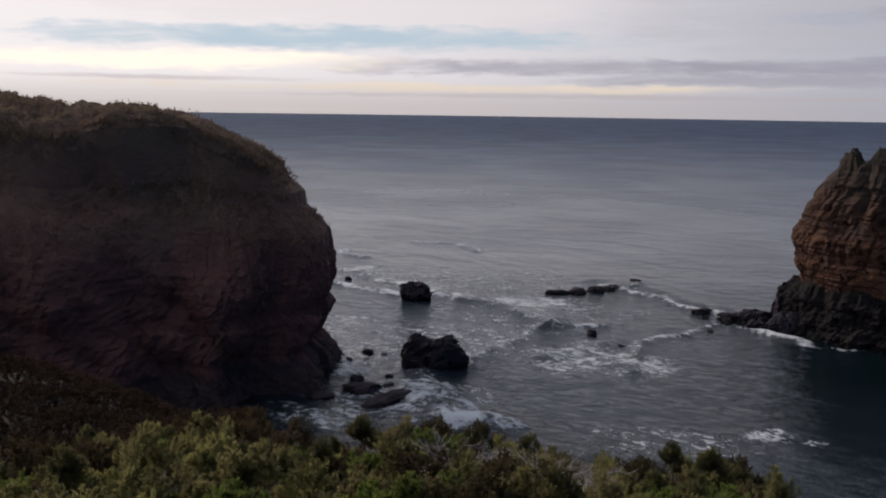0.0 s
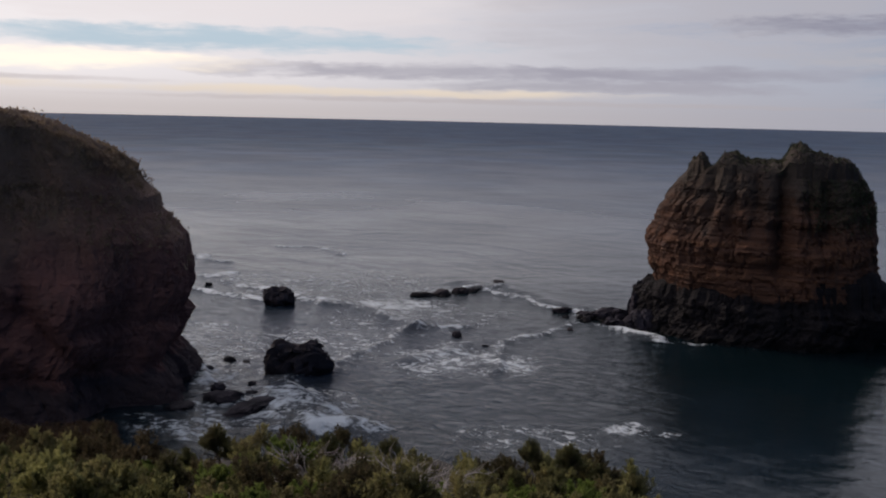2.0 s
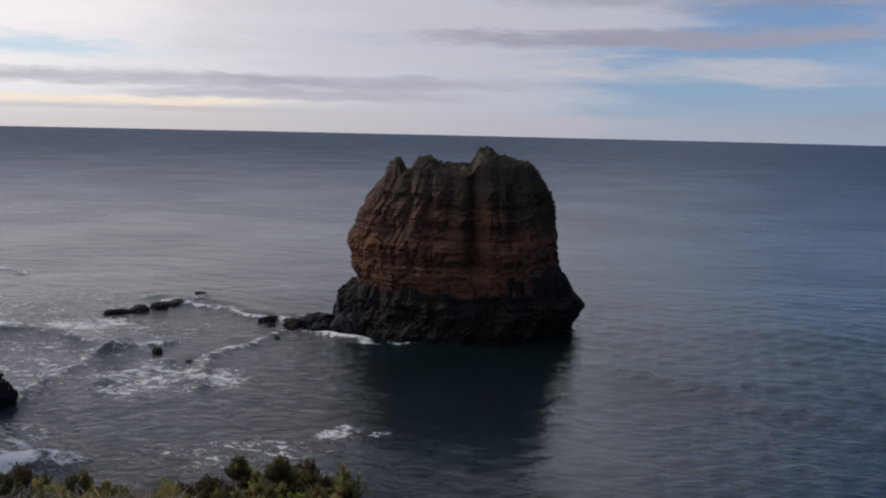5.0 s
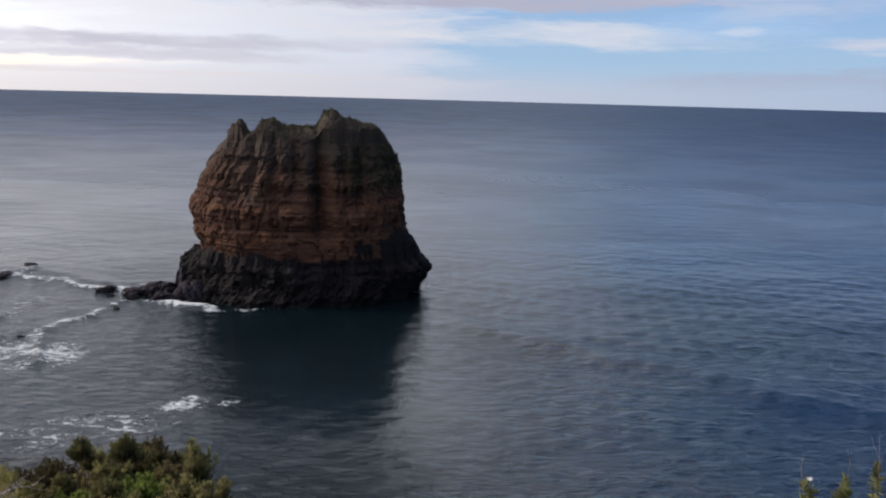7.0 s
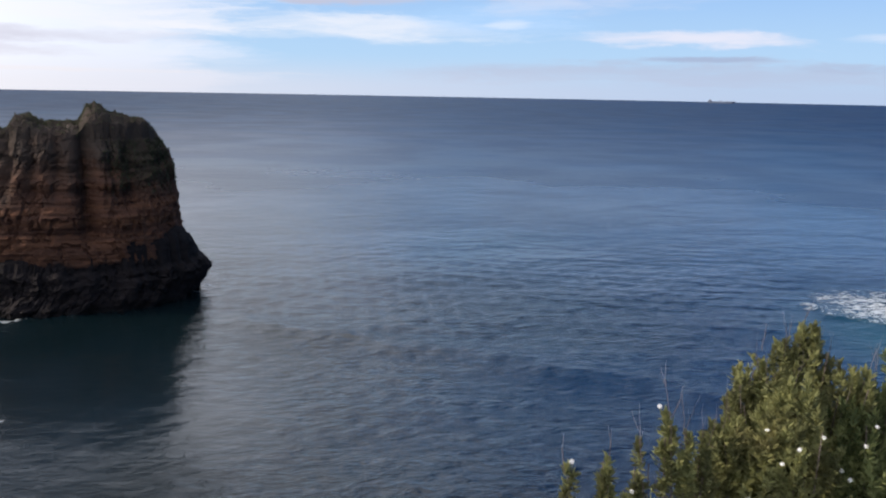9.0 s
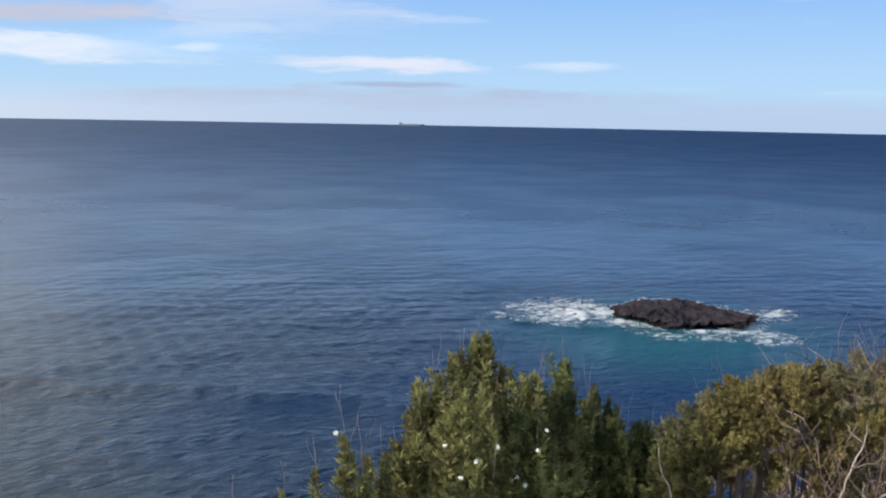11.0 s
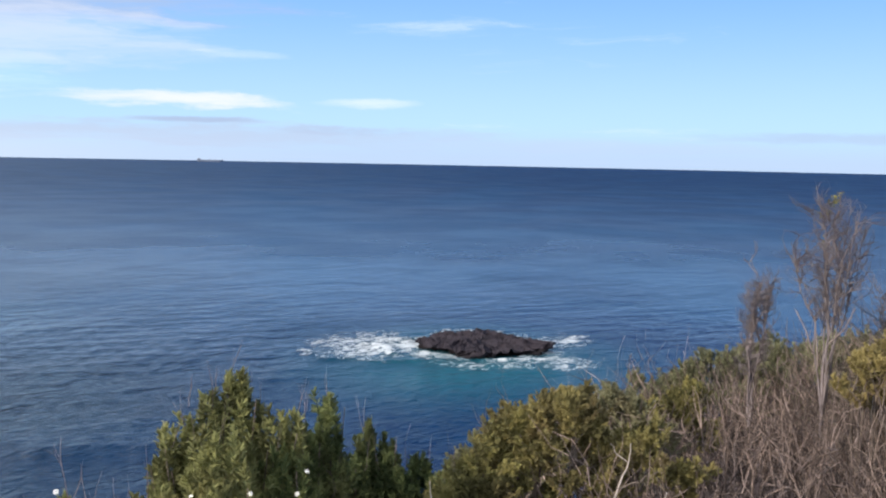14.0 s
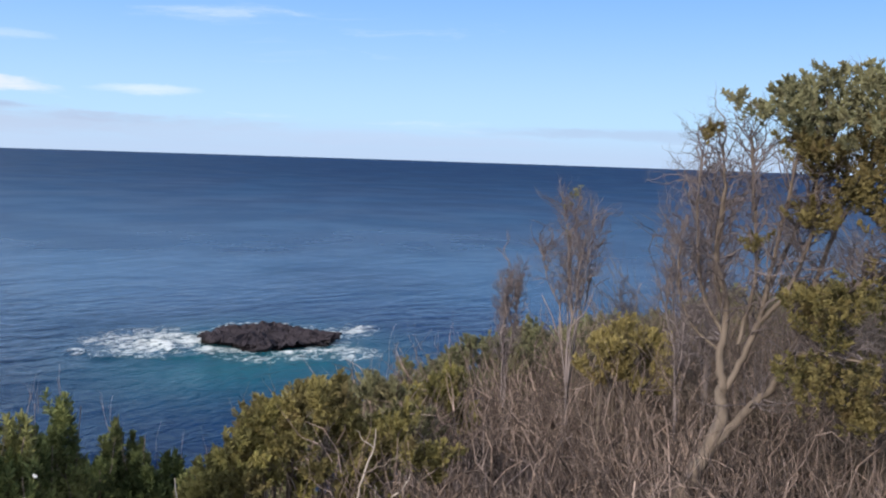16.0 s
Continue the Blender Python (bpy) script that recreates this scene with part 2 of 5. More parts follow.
LEAF_LEDGE = plant_material("ledge_leaves", (0.042, 0.050, 0.028), (0.085, 0.095, 0.050), (0.07, 0.06, 0.04), 0.5, 0.15, 1.0)
LEAF_GREY = plant_material("grey_green_leaves", (0.120, 0.132, 0.078), (0.250, 0.260, 0.150), (0.23, 0.19, 0.125), 0.4)


def bark_material(name, pale, brown, dead=0.0):
    m, net, bsdf = material(name)
    p = place(net)
    x, y, z = net.split(p)
    grain = net.noise(net.combine(x, y, net.math("MULTIPLY", z, 0.25)), 40.0, 4, 0.6)
    blotch = net.noise(p, 3.5, 3)
    rnd = net.add("ShaderNodeNewGeometry").outputs["Random Per Island"]
    # the dead share of stems stays dark, painting shaded gaps into the bark
    f = net.math("ADD", net.math("MULTIPLY", net.step(rnd, dead, 1.0) if dead else rnd, 0.5 + 0.4 * dead), net.step(blotch, 0.3, 0.7, 0.0, 0.5 - 0.6 * dead))
    col = net.mix(f, brown, pale)
    col = net.mix(net.step(grain, 0.45, 0.8, 0.0, 0.6), col, tuple(c * 0.45 for c in brown))
    net.plug(bsdf, "Base Color", col)
    net.plug(bsdf, "Roughness", 0.85)
    bump(net, bsdf, grain, 0.5, 0.004)
    return m


BARK = bark_material("grey_bark", (0.20, 0.165, 0.140), (0.075, 0.056, 0.046))
BARK_TWIG = bark_material("twig_bark", (0.36, 0.29, 0.275), (0.090, 0.066, 0.062))
BARK_SHRUB = bark_material("shrub_bark", (0.25, 0.215, 0.225), (0.070, 0.056, 0.060))
# its dark stems stand in for shadow between the stems of the thicket
BARK_THICKET = bark_material("thicket_bark", (0.46, 0.355, 0.315), (0.040, 0.027, 0.023), 0.36)
BARK_PALE = bark_material("pale_bark", (0.56, 0.51, 0.47), (0.22, 0.18, 0.16))
BARK_DARK = bark_material("dark_bark", (0.10, 0.08, 0.065), (0.05, 0.04, 0.03))


def simple(name, tint, rough, vary=0.3, scale=4.0):
    m, net, bsdf = material(name)
    p = place(net)
    n = net.noise(p, scale, 5, 0.6)
    net.plug(bsdf, "Base Color", net.mix(net.step(n, 0.3, 0.7), tuple(c * (1 - vary) for c in tint), tint))
    net.plug(bsdf, "Roughness", rough)
    bump(net, bsdf, n, 0.4, 0.3 / scale)
    return m


PETAL = simple("white_petals", (0.82, 0.82, 0.78), 0.6, 0.1, 60)
SOIL = simple("scrubby_soil", (0.032, 0.024, 0.018), 0.95, 0.5, 1.2)
# ship tones are greyed blue to paint in the haze of distance
HAZED_PAINT = simple("hazed_ship_paint", (0.18, 0.22, 0.30), 0.8, 0.2, 0.05)
HAZED_WHITE = simple("hazed_superstructure", (0.24, 0.28, 0.36), 0.8, 0.2, 0.05)


def sea_material():
    m, net, bsdf = material("sea_water")
    p = place(net)
    x, y, z = net.split(p)
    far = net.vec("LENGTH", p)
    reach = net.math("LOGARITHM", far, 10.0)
    foam, shoal = attribute(net, "foam"), attribute(net, "shoal")
    # wind streaks and swell run across the bay
    sx = net.math("SUBTRACT", net.math("MULTIPLY", x, 0.80), net.math("MULTIPLY", y, 0.60))
    sy = net.math("ADD", net.math("MULTIPLY", x, 0.60), net.math("MULTIPLY", y, 0.80))
    flow = net.combine(net.math("MULTIPLY", sx, 0.55), sy, 0.0)
    ripples = net.noise(flow, 0.62, 5, 0.62, 0.6)
    chop = net.noise(flow, 0.22, 4, 0.6, 0.8)
    patches = net.noise(p, 0.011, 4, 0.55, 0.2)
    # water colour graded by bearing and distance, painting in part of the sky's sheen
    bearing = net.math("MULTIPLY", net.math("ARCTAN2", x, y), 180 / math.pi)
    bearing_tone = net.step(net.math("ADD", bearing, net.math("MULTIPLY", net.math("SUBTRACT", patches, 0.5), 40.0)), 36.0, 88.0)
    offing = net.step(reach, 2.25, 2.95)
    blue_sheen_water = net.mix(net.step(patches, 0.38, 0.66), (0.0010, 0.011, 0.058), (0.0020, 0.028, 0.090))
    grey_sheen_near = net.mix(net.step(patches, 0.38, 0.66), (0.004, 0.011, 0.014), (0.010, 0.022, 0.034))
    grey_sheen_far = net.mix(net.step(patches, 0.38, 0.66), (0.009, 0.029, 0.072), (0.020, 0.055, 0.116))
    grey_sheen_water = net.mix(offing, grey_sheen_near, grey_sheen_far)
    deep = net.mix(bearing_tone, grey_sheen_water, blue_sheen_water)
    col = net.mix(net.math("MULTIPLY", shoal, net.step(patches, 0.3, 0.6, 0.5, 1.0)), deep, net.mix(bearing_tone, (0.034, 0.042, 0.064), (0.014, 0.105, 0.140)))
    lace = net.math("ADD", net.math("MULTIPLY", net.math("SUBTRACT", net.math("ADD", net.noise(flow, 0.42, 6, 0.68, 0.9), net.noise(p, 0.9, 4, 0.62, 0.8)), 1.0), 2.5), 0.5)
    veil = net.noise(p, 0.10, 4, 0.6, 1.0)
    need = net.math("SUBTRACT", 1.0, net.math("MULTIPLY", foam, net.step(veil, 0.25, 0.6, 0.6, 1.05)))
    white = net.step(net.math("SUBTRACT", lace, need), -0.34, 0.56, 0.0, 0.9)
    white = net.math("MULTIPLY", white, net.step(foam, 0.02, 0.2))
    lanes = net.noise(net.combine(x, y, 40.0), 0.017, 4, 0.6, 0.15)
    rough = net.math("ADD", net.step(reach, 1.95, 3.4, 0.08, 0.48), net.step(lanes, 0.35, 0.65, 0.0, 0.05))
    near_ripples = net.math("MULTIPLY", ripples, net.math("MULTIPLY", net.step(reach, 2.05, 2.42, 1.0, 0.06), net.step(bearing, 12.0, 40.0, 1.05, 0.65)))
    height = net.math("ADD", near_ripples, net.math("MULTIPLY", chop, net.step(reach, 2.3, 2.6, 0.5, 0.12)))
    height = net.math("ADD", height, net.math("MULTIPLY", net.noise(flow, 0.06, 4, 0.6, 0.8), net.math("MULTIPLY", net.step(reach, 2.1, 2.6, 0.2, 1.5), net.step(bearing, 20.0, 45.0, 1.0, 0.6))))
    height = net.math("ADD", height, net.math("MULTIPLY", white, 0.12))
    bump(net, bsdf, height, net.math("MULTIPLY", net.step(lanes, 0.32, 0.68, 0.7, 1.0), net.math("MULTIPLY", net.step(reach, 2.2, 2.9, 1.0, 0.35), net.math("SUBTRACT", 1.0, net.math("MULTIPLY", attribute(net, "calm"), 0.88)))), 1.0)
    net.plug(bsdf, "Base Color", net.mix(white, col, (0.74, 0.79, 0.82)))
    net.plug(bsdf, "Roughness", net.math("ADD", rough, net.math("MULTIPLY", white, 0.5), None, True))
    net.plug(bsdf, "IOR", 1.33)
    # sky reflection is dimmed or raised by bearing and distance, not left to waves
    net.plug(bsdf, "Specular IOR Level", net.math("MULTIPLY", net.step(reach, 2.1, 3.2, 1.0, net.step(bearing, 25.0, 85.0, 0.13, 1.15)), net.math("SUBTRACT", net.step(bearing, 25.0, 48.0, 0.43, 1.12), net.math("MULTIPLY", bearing_tone, 1.0))))
    return m


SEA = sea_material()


# ---- building helpers ----
def mesh_of(name, verts, faces, mat, smooth=False):
    me = bpy.data.meshes.new(name)
    me.from_pydata(verts, [], faces)
    if smooth:
        me.polygons.foreach_set("use_smooth", [True] * len(me.polygons))
    if mat:
        me.materials.append(mat)
    me.update()
    return me


def quads_of(name, verts, quads, mat, smooth=False):
    """A mesh from arrays of places and of four corners a face."""
    verts, quads = np.asarray(verts, np.float32), np.asarray(quads, np.int32)
    me = bpy.data.meshes.new(name)
    me.vertices.add(len(verts))
    me.vertices.foreach_set("co", verts.ravel())
    me.loops.add(quads.size)
    me.loops.foreach_set("vertex_index", quads.ravel())
    me.polygons.add(len(quads))
    me.polygons.foreach_set("loop_start", np.arange(0, quads.size, 4, dtype=np.int32))
    me.polygons.foreach_set("use_smooth", np.full(len(quads), smooth))
    me.materials.append(mat)
    me.update(calc_edges=True)
    me.validate()
    return me


def part(name, me, parent, label=""):
    ob = new(name, me)
    ob.parent = parent
    return tagged(ob, label)


def thing(name, where, label, category, group="", kind="", turn=0.0, size=1.0):
    ob = new(name)
    ob.empty_display_size = 0.2
    ob.location, ob.rotation_euler, ob.scale = where, (0, 0, turn), (size, size, size)
    return tagged(ob, label, category, group, kind)


def grid_faces(rows, cols, closed):
    i, j = np.meshgrid(np.arange(rows - 1), np.arange(cols if closed else cols - 1), indexing="ij")
    k = (j + 1) % cols
    return np.stack([i * cols + j, i * cols + k, (i + 1) * cols + k, (i + 1) * cols + j], -1).reshape(-1, 4)


def smooth01(t):
    t = np.clip(t, 0, 1)
    return t * t * (3 - 2 * t)


def lattice(seed, n=256):
    return np.random.RandomState(seed).rand(n, n)


def soft_noise(x, y, seed=1):
    """Smooth noise from 0 to 1 over two coordinates, for whole arrays."""
    g = lattice(seed)
    xi, yi = np.floor(x).astype(int), np.floor(y).astype(int)
    fx, fy = x - xi, y - yi
    fx, fy = fx * fx * (3 - 2 * fx), fy * fy * (3 - 2 * fy)
    a, b = g[xi % 256, yi % 256], g[(xi + 1) % 256, yi % 256]
    c, d = g[xi % 256, (yi + 1) % 256], g[(xi + 1) % 256, (yi + 1) % 256]
    return (a * (1 - fx) + b * fx) * (1 - fy) + (c * (1 - fx) + d * fx) * fy


def fractal(x, y, seed=1, octaves=5, gain=0.5):
    total, amp, norm = 0.0, 1.0, 0.0
    for k in range(octaves):
        total = total + amp * soft_noise(x * 2 ** k + 17.3 * k, y * 2 ** k + 9.1 * k, seed + k)
        norm += amp
        amp *= gain
    return total / norm

# ---- sea ----
# breaking lines and drifting foam: places along the line, half width, strength
LINES = [
    ([(-20, 217), (-11, 203), (-2, 191), (2, 185)], 2.6, 1.0),
    ([(2, 185), (10, 175), (19.5, 162)], 1.3, 0.55),
    ([(-4, 193), (8, 186)], 2.2, 0.6),
    ([(19.5, 162), (24, 160), (28, 163)], 2.2, 0.9),
    ([(-30, 247), (-21, 238)], 2.5, 0.9),
    ([(-6, 265), (5, 262), (9, 252)], 2.2, 0.6),
    ([(-7, 125), (-5, 116), (0, 110.5), (6, 107)], 3.0, 1.15),
    ([(63, 150), (57, 155), (52, 163)], 1.6, 0.95),
    ([(49, 164), (41, 160), (35, 152), (30.5, 143), (29, 134)], 1.3, 0.7),
    ([(3, 135), (8.5, 144), (16, 156.5), (21, 166.5)], 1.1, 0.6),
    ([(-4, 131), (-3, 124), (-1.5, 117), (2.8, 109)], 2.8, 1.5),
    ([(-25, 202.5), (-17, 196), (-9, 189.5)], 2.2, 1.05),
    ([(36, 199), (44, 190), (50, 178), (54, 170)], 1.5, 0.75),
    ([(36, 199), (40, 201)], 2.0, 0.9),
    ([(66, 149.5), (76, 145)], 0.9, 0.5),
    ([(98, 144), (104, 148)], 0.9, 0.45),
    ([(-16, 131), (-17, 140), (-22, 150)], 2.0, 0.8),
    ([(167, 22), (166, 13)], 0.8, 0.3),
    ([(175, 42), (184, 47), (192, 40)], 1.6, 0.9),
    ([(170, 36), (166, 50), (172, 60)], 1.2, 0.55),
    ([(176, 14), (172, 22)], 1.2, 0.8),
]
# drifting patches: centre, half sizes, strength
PATCHES = [
    (15, 183, 12, 9, 0.84), (22, 141, 11, 11, 0.58), (-5, 119, 13, 8, 0.62), (32, 135, 4.6, 6, 0.9),
    (-14, 112, 8, 7, 0.55), (37, 106.5, 4.2, 2.0, 0.75), (44, 104, 2.4, 1.2, 0.6), (3, 112, 3, 4, 0.8), (57, 156, 5, 4, 0.6),
    (181, 49, 16, 12, 0.72), (186, 41, 9, 7, 0.95), (182, 40.5, 4, 3.5, 1.3), (176, 36, 3, 4, 1.0), (182, 13, 7, 6, 0.85), (195, 9, 10, 5, 0.75), (174, 33, 4, 6, 0.72), (173, 20, 3, 8, 0.55),
    (-18, 160, 8, 10, 0.5), (26, 104, 12, 7, 0.30), (0, 150, 20, 18, 0.36), (4, 208, 34, 24, 0.30), (20, 172, 24, 20, 0.26),
    (198, 26, 7, 14, 0.8), (168, 22, 4, 14, 0.42), (175, 9, 8, 6, 0.6), (-14, 140, 6, 14, 0.55),
]
# unbroken swells: line, half width, height
SWELLS = [([(3, 135), (8.5, 144), (16, 156.5), (21, 166.5)], 2.2, 0.35), ([(92, 122), (98, 100), (104, 80), (111, 50), (114, 30)], 3.6, 0.5), ([(36, 206), (46, 192), (54, 178)], 3.0, 0.7), ([(30, 152), (22, 146), (14, 140)], 2.2, 0.5), ([(4, 182), (14, 172), (24, 158)], 2.4, 0.5)]
# banks that lighten the water
SHOALS = [(-5, 150, 30, 50, 0.7), (20, 150, 30, 50, 0.5), (174, 29, 44, 40, 1.0), (165, 150, 60, 40, 0.6), (125, 110, 35, 50, 0.4)]


# sheltered water in the lee of the stack: line and half width
LEE = ([(78, 150), (60, 112), (51, 94)], 22)


def away_from_line(x, y, line):
    best = np.full(x.shape, 1e9)
    for (ax, ay), (bx, by) in zip(line[:-1], line[1:]):
        ex, ey = bx - ax, by - ay
        s = np.clip(((x - ax) * ex + (y - ay) * ey) / (ex * ex + ey * ey), 0, 1)
        best = np.minimum(best, np.hypot(x - ax - s * ex, y - ay - s * ey))
    return best


def build_sea():
    fine = np.radians(np.arange(-34, 112, 0.16))
    coarse = np.radians(np.arange(112, 326, 3.0))
    ang = np.concatenate([fine, coarse])
    rad = np.concatenate([[4, 30, 60], np.arange(80, 130, 0.55), np.geomspace(130, 330, 210), np.geomspace(334, 4900, 70)])
    r, a = np.meshgrid(rad, ang, indexing="ij")
    x, y = r * np.sin(a), r * np.cos(a)
    foam, shoal, z = np.zeros(x.shape), np.zeros(x.shape), np.zeros(x.shape)
    wob = (fractal(x * 0.12, y * 0.12, 11, 4) - 0.5)
    xs, ys = x + wob * 9, y + (fractal(x * 0.12, y * 0.12, 31, 4) - 0.5) * 9
    broken = fractal(x * 0.16 + 3, y * 0.16 + 3, 63, 3)
    for line, w, much in LINES:
        d = away_from_line(xs, ys, line) / (w * 0.62)
        foam = np.maximum(foam, 1.1 * much * (1 - smooth01(d / 2.2)) * (0.25 + 0.75 * smooth01((broken - 0.36) / 0.2)))
        z += 0.55 * much * np.exp(-(d / 1.3) ** 2)
    for cx, cy, hx, hy, much in PATCHES:
        d = np.hypot((xs - cx) / hx, (ys - cy) / hy)
        foam = np.maximum(foam, 0.9 * much * (1 - smooth01((d - 0.2) / 1.1)))
    for cx, cy, hx, hy, much in SHOALS:
        shoal = np.maximum(shoal, much * (1 - smooth01(np.hypot((x - cx) / hx, (y - cy) / hy) - 0.1)))
    for line, w, high in SWELLS:
        z += high * np.exp(-(away_from_line(x + wob * 6, y, line) / w) ** 2)
    calm = 1 - smooth01(away_from_line(x + wob * 8, y, LEE[0]) / LEE[1] - 0.35)
    ok = (r > 60) & (r < 700)
    for k, (length, amp, turn) in enumerate(((34, 0.10, 200), (21, 0.05, 225), (11, 0.035, 185), (6.5, 0.05, 240), (4.2, 0.04, 170))):
        h = heading(turn)
        ph = (x * h.x + y * h.y) * 2 * math.pi / length + 5 * fractal(x / length / 3, y / length / 3, 50 + k, 2)
        z += np.where(ok, amp * np.sin(ph) * (1 - smooth01((r - 140) / 150)) * (1 - 0.75 * calm), 0)
    me = quads_of("water", np.stack([x, y, z], -1).reshape(-1, 3), grid_faces(len(rad), len(ang), True)[:, ::-1], SEA, True)
    for name, values in (("foam", foam), ("shoal", shoal), ("calm", calm)):
        me.attributes.new(name, "FLOAT", "POINT").data.foreach_set("value", values.astype(np.float32).ravel())
    return tagged(new("water", me), "blue-grey open sea with swell, foam streaks and wind ripples", "sea", kind="structure")


build_sea()

# ---- land under the camera ----
SLOPE_B = [-180, -110, -70, -30, 20, 27, 58, 68, 85, 98, 110, 130, 180]
SLOPE_V = [0.05, 0.10, 0.45, 0.70, 0.72, 1.25, 1.20, 0.85, 0.55, 0.36, 0.25, 0.15, 0.05]
EDGE_B = [-180, -100, -60, -30, -20, -16.5, -12, 20, 30, 60, 75, 85, 95, 105, 130, 180]
EDGE_V = [420, 300, 160, 75, 60, 55, 38, 32, 22, 12, 12, 14, 22, 34, 80, 420]


RIDGE_B, RIDGE_V = [-60, -34, -26, -21.5, -19, -17.2, -14, -10], [0.0, 4.9, 4.0, 2.5, 1.6, 0.8, 0.2, 0.0]


def ground_z(x, y):
    d, b = np.hypot(x, y), np.degrees(np.arctan2(x, y))
    z = 36.3 - np.interp(b, SLOPE_B, SLOPE_V) * np.maximum(d - 1.5, 0) ** 0.8
    z = z + np.interp(b, RIDGE_B, RIDGE_V) * np.exp(-((d - 50) / np.where(d < 50, 9, 4)) ** 2)
    return z + (fractal(x * 0.3, y * 0.3, 71, 4) - 0.5) * np.clip(d * 0.08, 0, 1.2)


def build_land():
    ang = np.radians(np.arange(-180, 180, 2.0))
    edge = np.interp(np.degrees(ang), EDGE_B, EDGE_V) * (0.95 + 0.1 * soft_noise(np.degrees(ang) / 7, 0 * ang, 5))
    s = np.linspace(0.0, 1, 60) ** 1.6 + 1e-5
    x, y = s[:, None] * edge * np.sin(ang), s[:, None] * edge * np.cos(ang)
    z = np.maximum(ground_z(x, y), 3.0)
    rows = [np.stack([x, y, z], -1)]
    for k, f in enumerate((0.85, 0.6, 0.35, 0.12, -0.1)):
        out = 1 + 0.02 * (k + 1) + 0.03 * soft_noise(np.degrees(ang) / 3, 0 * ang + k, 6)
        rows.append(np.stack([x[-1] * out, y[-1] * out, z[-1] * f - (2 if f < 0 else 0)], -1)[None])
    v = np.concatenate(rows)
    n = len(v)
    me = quads_of("ground", v.reshape(-1, 3), grid_faces(n, len(ang), True)[:, ::-1], SOIL, True)
    tagged(new("ground", me), "steep scrub-covered soil slope at the cliff top", "ground", kind="structure")


build_land()


# ---- rock masses ----
def rock_mass(centre, bearing, levels, crest, mat, ledge=1.0, flute=1.0, rough=1.0, square=2.6, cols=620, rows=230, seed=3, dome=6.0, clefts=(), cap_rows=46, bedding=1.0, crack=0.7, round_top=0.6, rim_fade=(6, 0.4), bulge=0.0, flute_from=-99.0, blocky=1.9, warp=0.0):
    """A cliff-sided mass: levels are rows of height, left reach, right reach, half depth; crest gives the skyline's height along its width."""
    right, back = heading(bearing + 90), heading(bearing)
    L = np.array(levels, float)
    rim = L[-1, 0]
    th = np.linspace(0, 2 * math.pi, cols, endpoint=False)
    cs = np.sign(np.cos(th)) * np.abs(np.cos(th)) ** (2 / square)
    sn = np.sign(np.sin(th)) * np.abs(np.sin(th)) ** (2 / square)
    zs = np.linspace(L[0, 0], rim, rows)
    uL, uR, dv = (np.interp(zs, L[:, 0], L[:, k]) for k in (1, 2, 3))
    U = (uL + uR)[:, None] / 2 + (uR - uL)[:, None] / 2 * cs
    V = dv[:, None] * sn
    Z = np.repeat(zs[:, None], cols, 1)
    arc = np.repeat((th * 0.5 * (uR - uL).max())[None], rows, 0)
    bend = 3.5 * (fractal(arc * 0.05, Z * 0.05, seed + 40, 3) - 0.5)
    beds = soft_noise(Z * 0.55 * ledge + bend, arc * 0.02, seed) * 0.9 + soft_noise(Z * 1.4 * ledge + bend, arc * 0.06, seed + 1) * 0.6
    beds += 0.35 * soft_noise(Z * 3.2 + bend, arc * 0.2, seed + 2)
    cuts = np.abs(fractal(arc * 0.22, Z * 0.03, seed + 10, 4) - 0.5) * 2
    blocks = fractal(arc * 0.35, Z * 0.45, seed + 20, 6, 0.62)
    cracks = 1 - np.abs(2 * fractal(arc * 0.5 + 0.3 * bend, Z * 0.22, seed + 70, 4, 0.6) - 1)
    push = rough * (0.8 * bedding * (beds - 0.9) + 3.0 * flute * (cuts - 0.25) * smooth01((Z - flute_from) / 8) + blocky * (blocks - 0.5) - crack * smooth01((cracks - 0.88) / 0.12))
    push += bulge * (fractal(arc * 0.055 + 5, Z * 0.035 + 5, seed + 55, 3) - 0.5)
    for at, width, depth, low in clefts:
        push -= depth * np.exp(-((U - at + 0.8 * bend) / width) ** 2) * (V < 0) * smooth01((Z - low) / 4)
    fade = smooth01((rim + 1.5 - Z) / rim_fade[0]) * (1 - rim_fade[1]) + rim_fade[1]
    nx, ny = cs / np.hypot(cs, sn), sn / np.hypot(cs, sn)
    U0, V0 = U[-1].copy(), V[-1].copy()
    U, V = U + push * nx * fade, V + push * ny * fade
    grids = [np.stack([U, V, Z], -1)]
    for s in np.linspace(0.98, 0.02, cap_rows):
        keep = math.exp(-(1 - s) * 28)
        ru, rv = U0 + (U[-1] - U0) * keep, V0 + (V[-1] - V0) * keep
        u, v = ru * s + (1 - s) * (uL[-1] + uR[-1]) / 2, rv * s
        w = np.clip(1 - np.abs(v / np.abs(V0).max()) ** dome, 0, 1) ** round_top * smooth01((1 - s) / 0.03)
        lumps = (fractal(u * 0.45 + 40, v * 0.45 + 40, seed + 30, 5, 0.65) - 0.5) * 2.8 * rough
        top = np.interp(u, [c[0] for c in crest], [c[1] for c in crest]) + 1.3 * (fractal(u * 0.9 + 20, v * 0.5 + 20, seed + 90, 3) - 0.5)
        grids.append(np.stack([u, v, rim + (top - rim) * w + lumps * w * 0.8], -1)[None])
    P = np.concatenate(grids)
    if warp:
        u, v, z = P[..., 0].copy(), P[..., 1].copy(), P[..., 2].copy()
        front = smooth01((-v - 3) / 9) * smooth01((uR.max() - 4 - u) / 14)
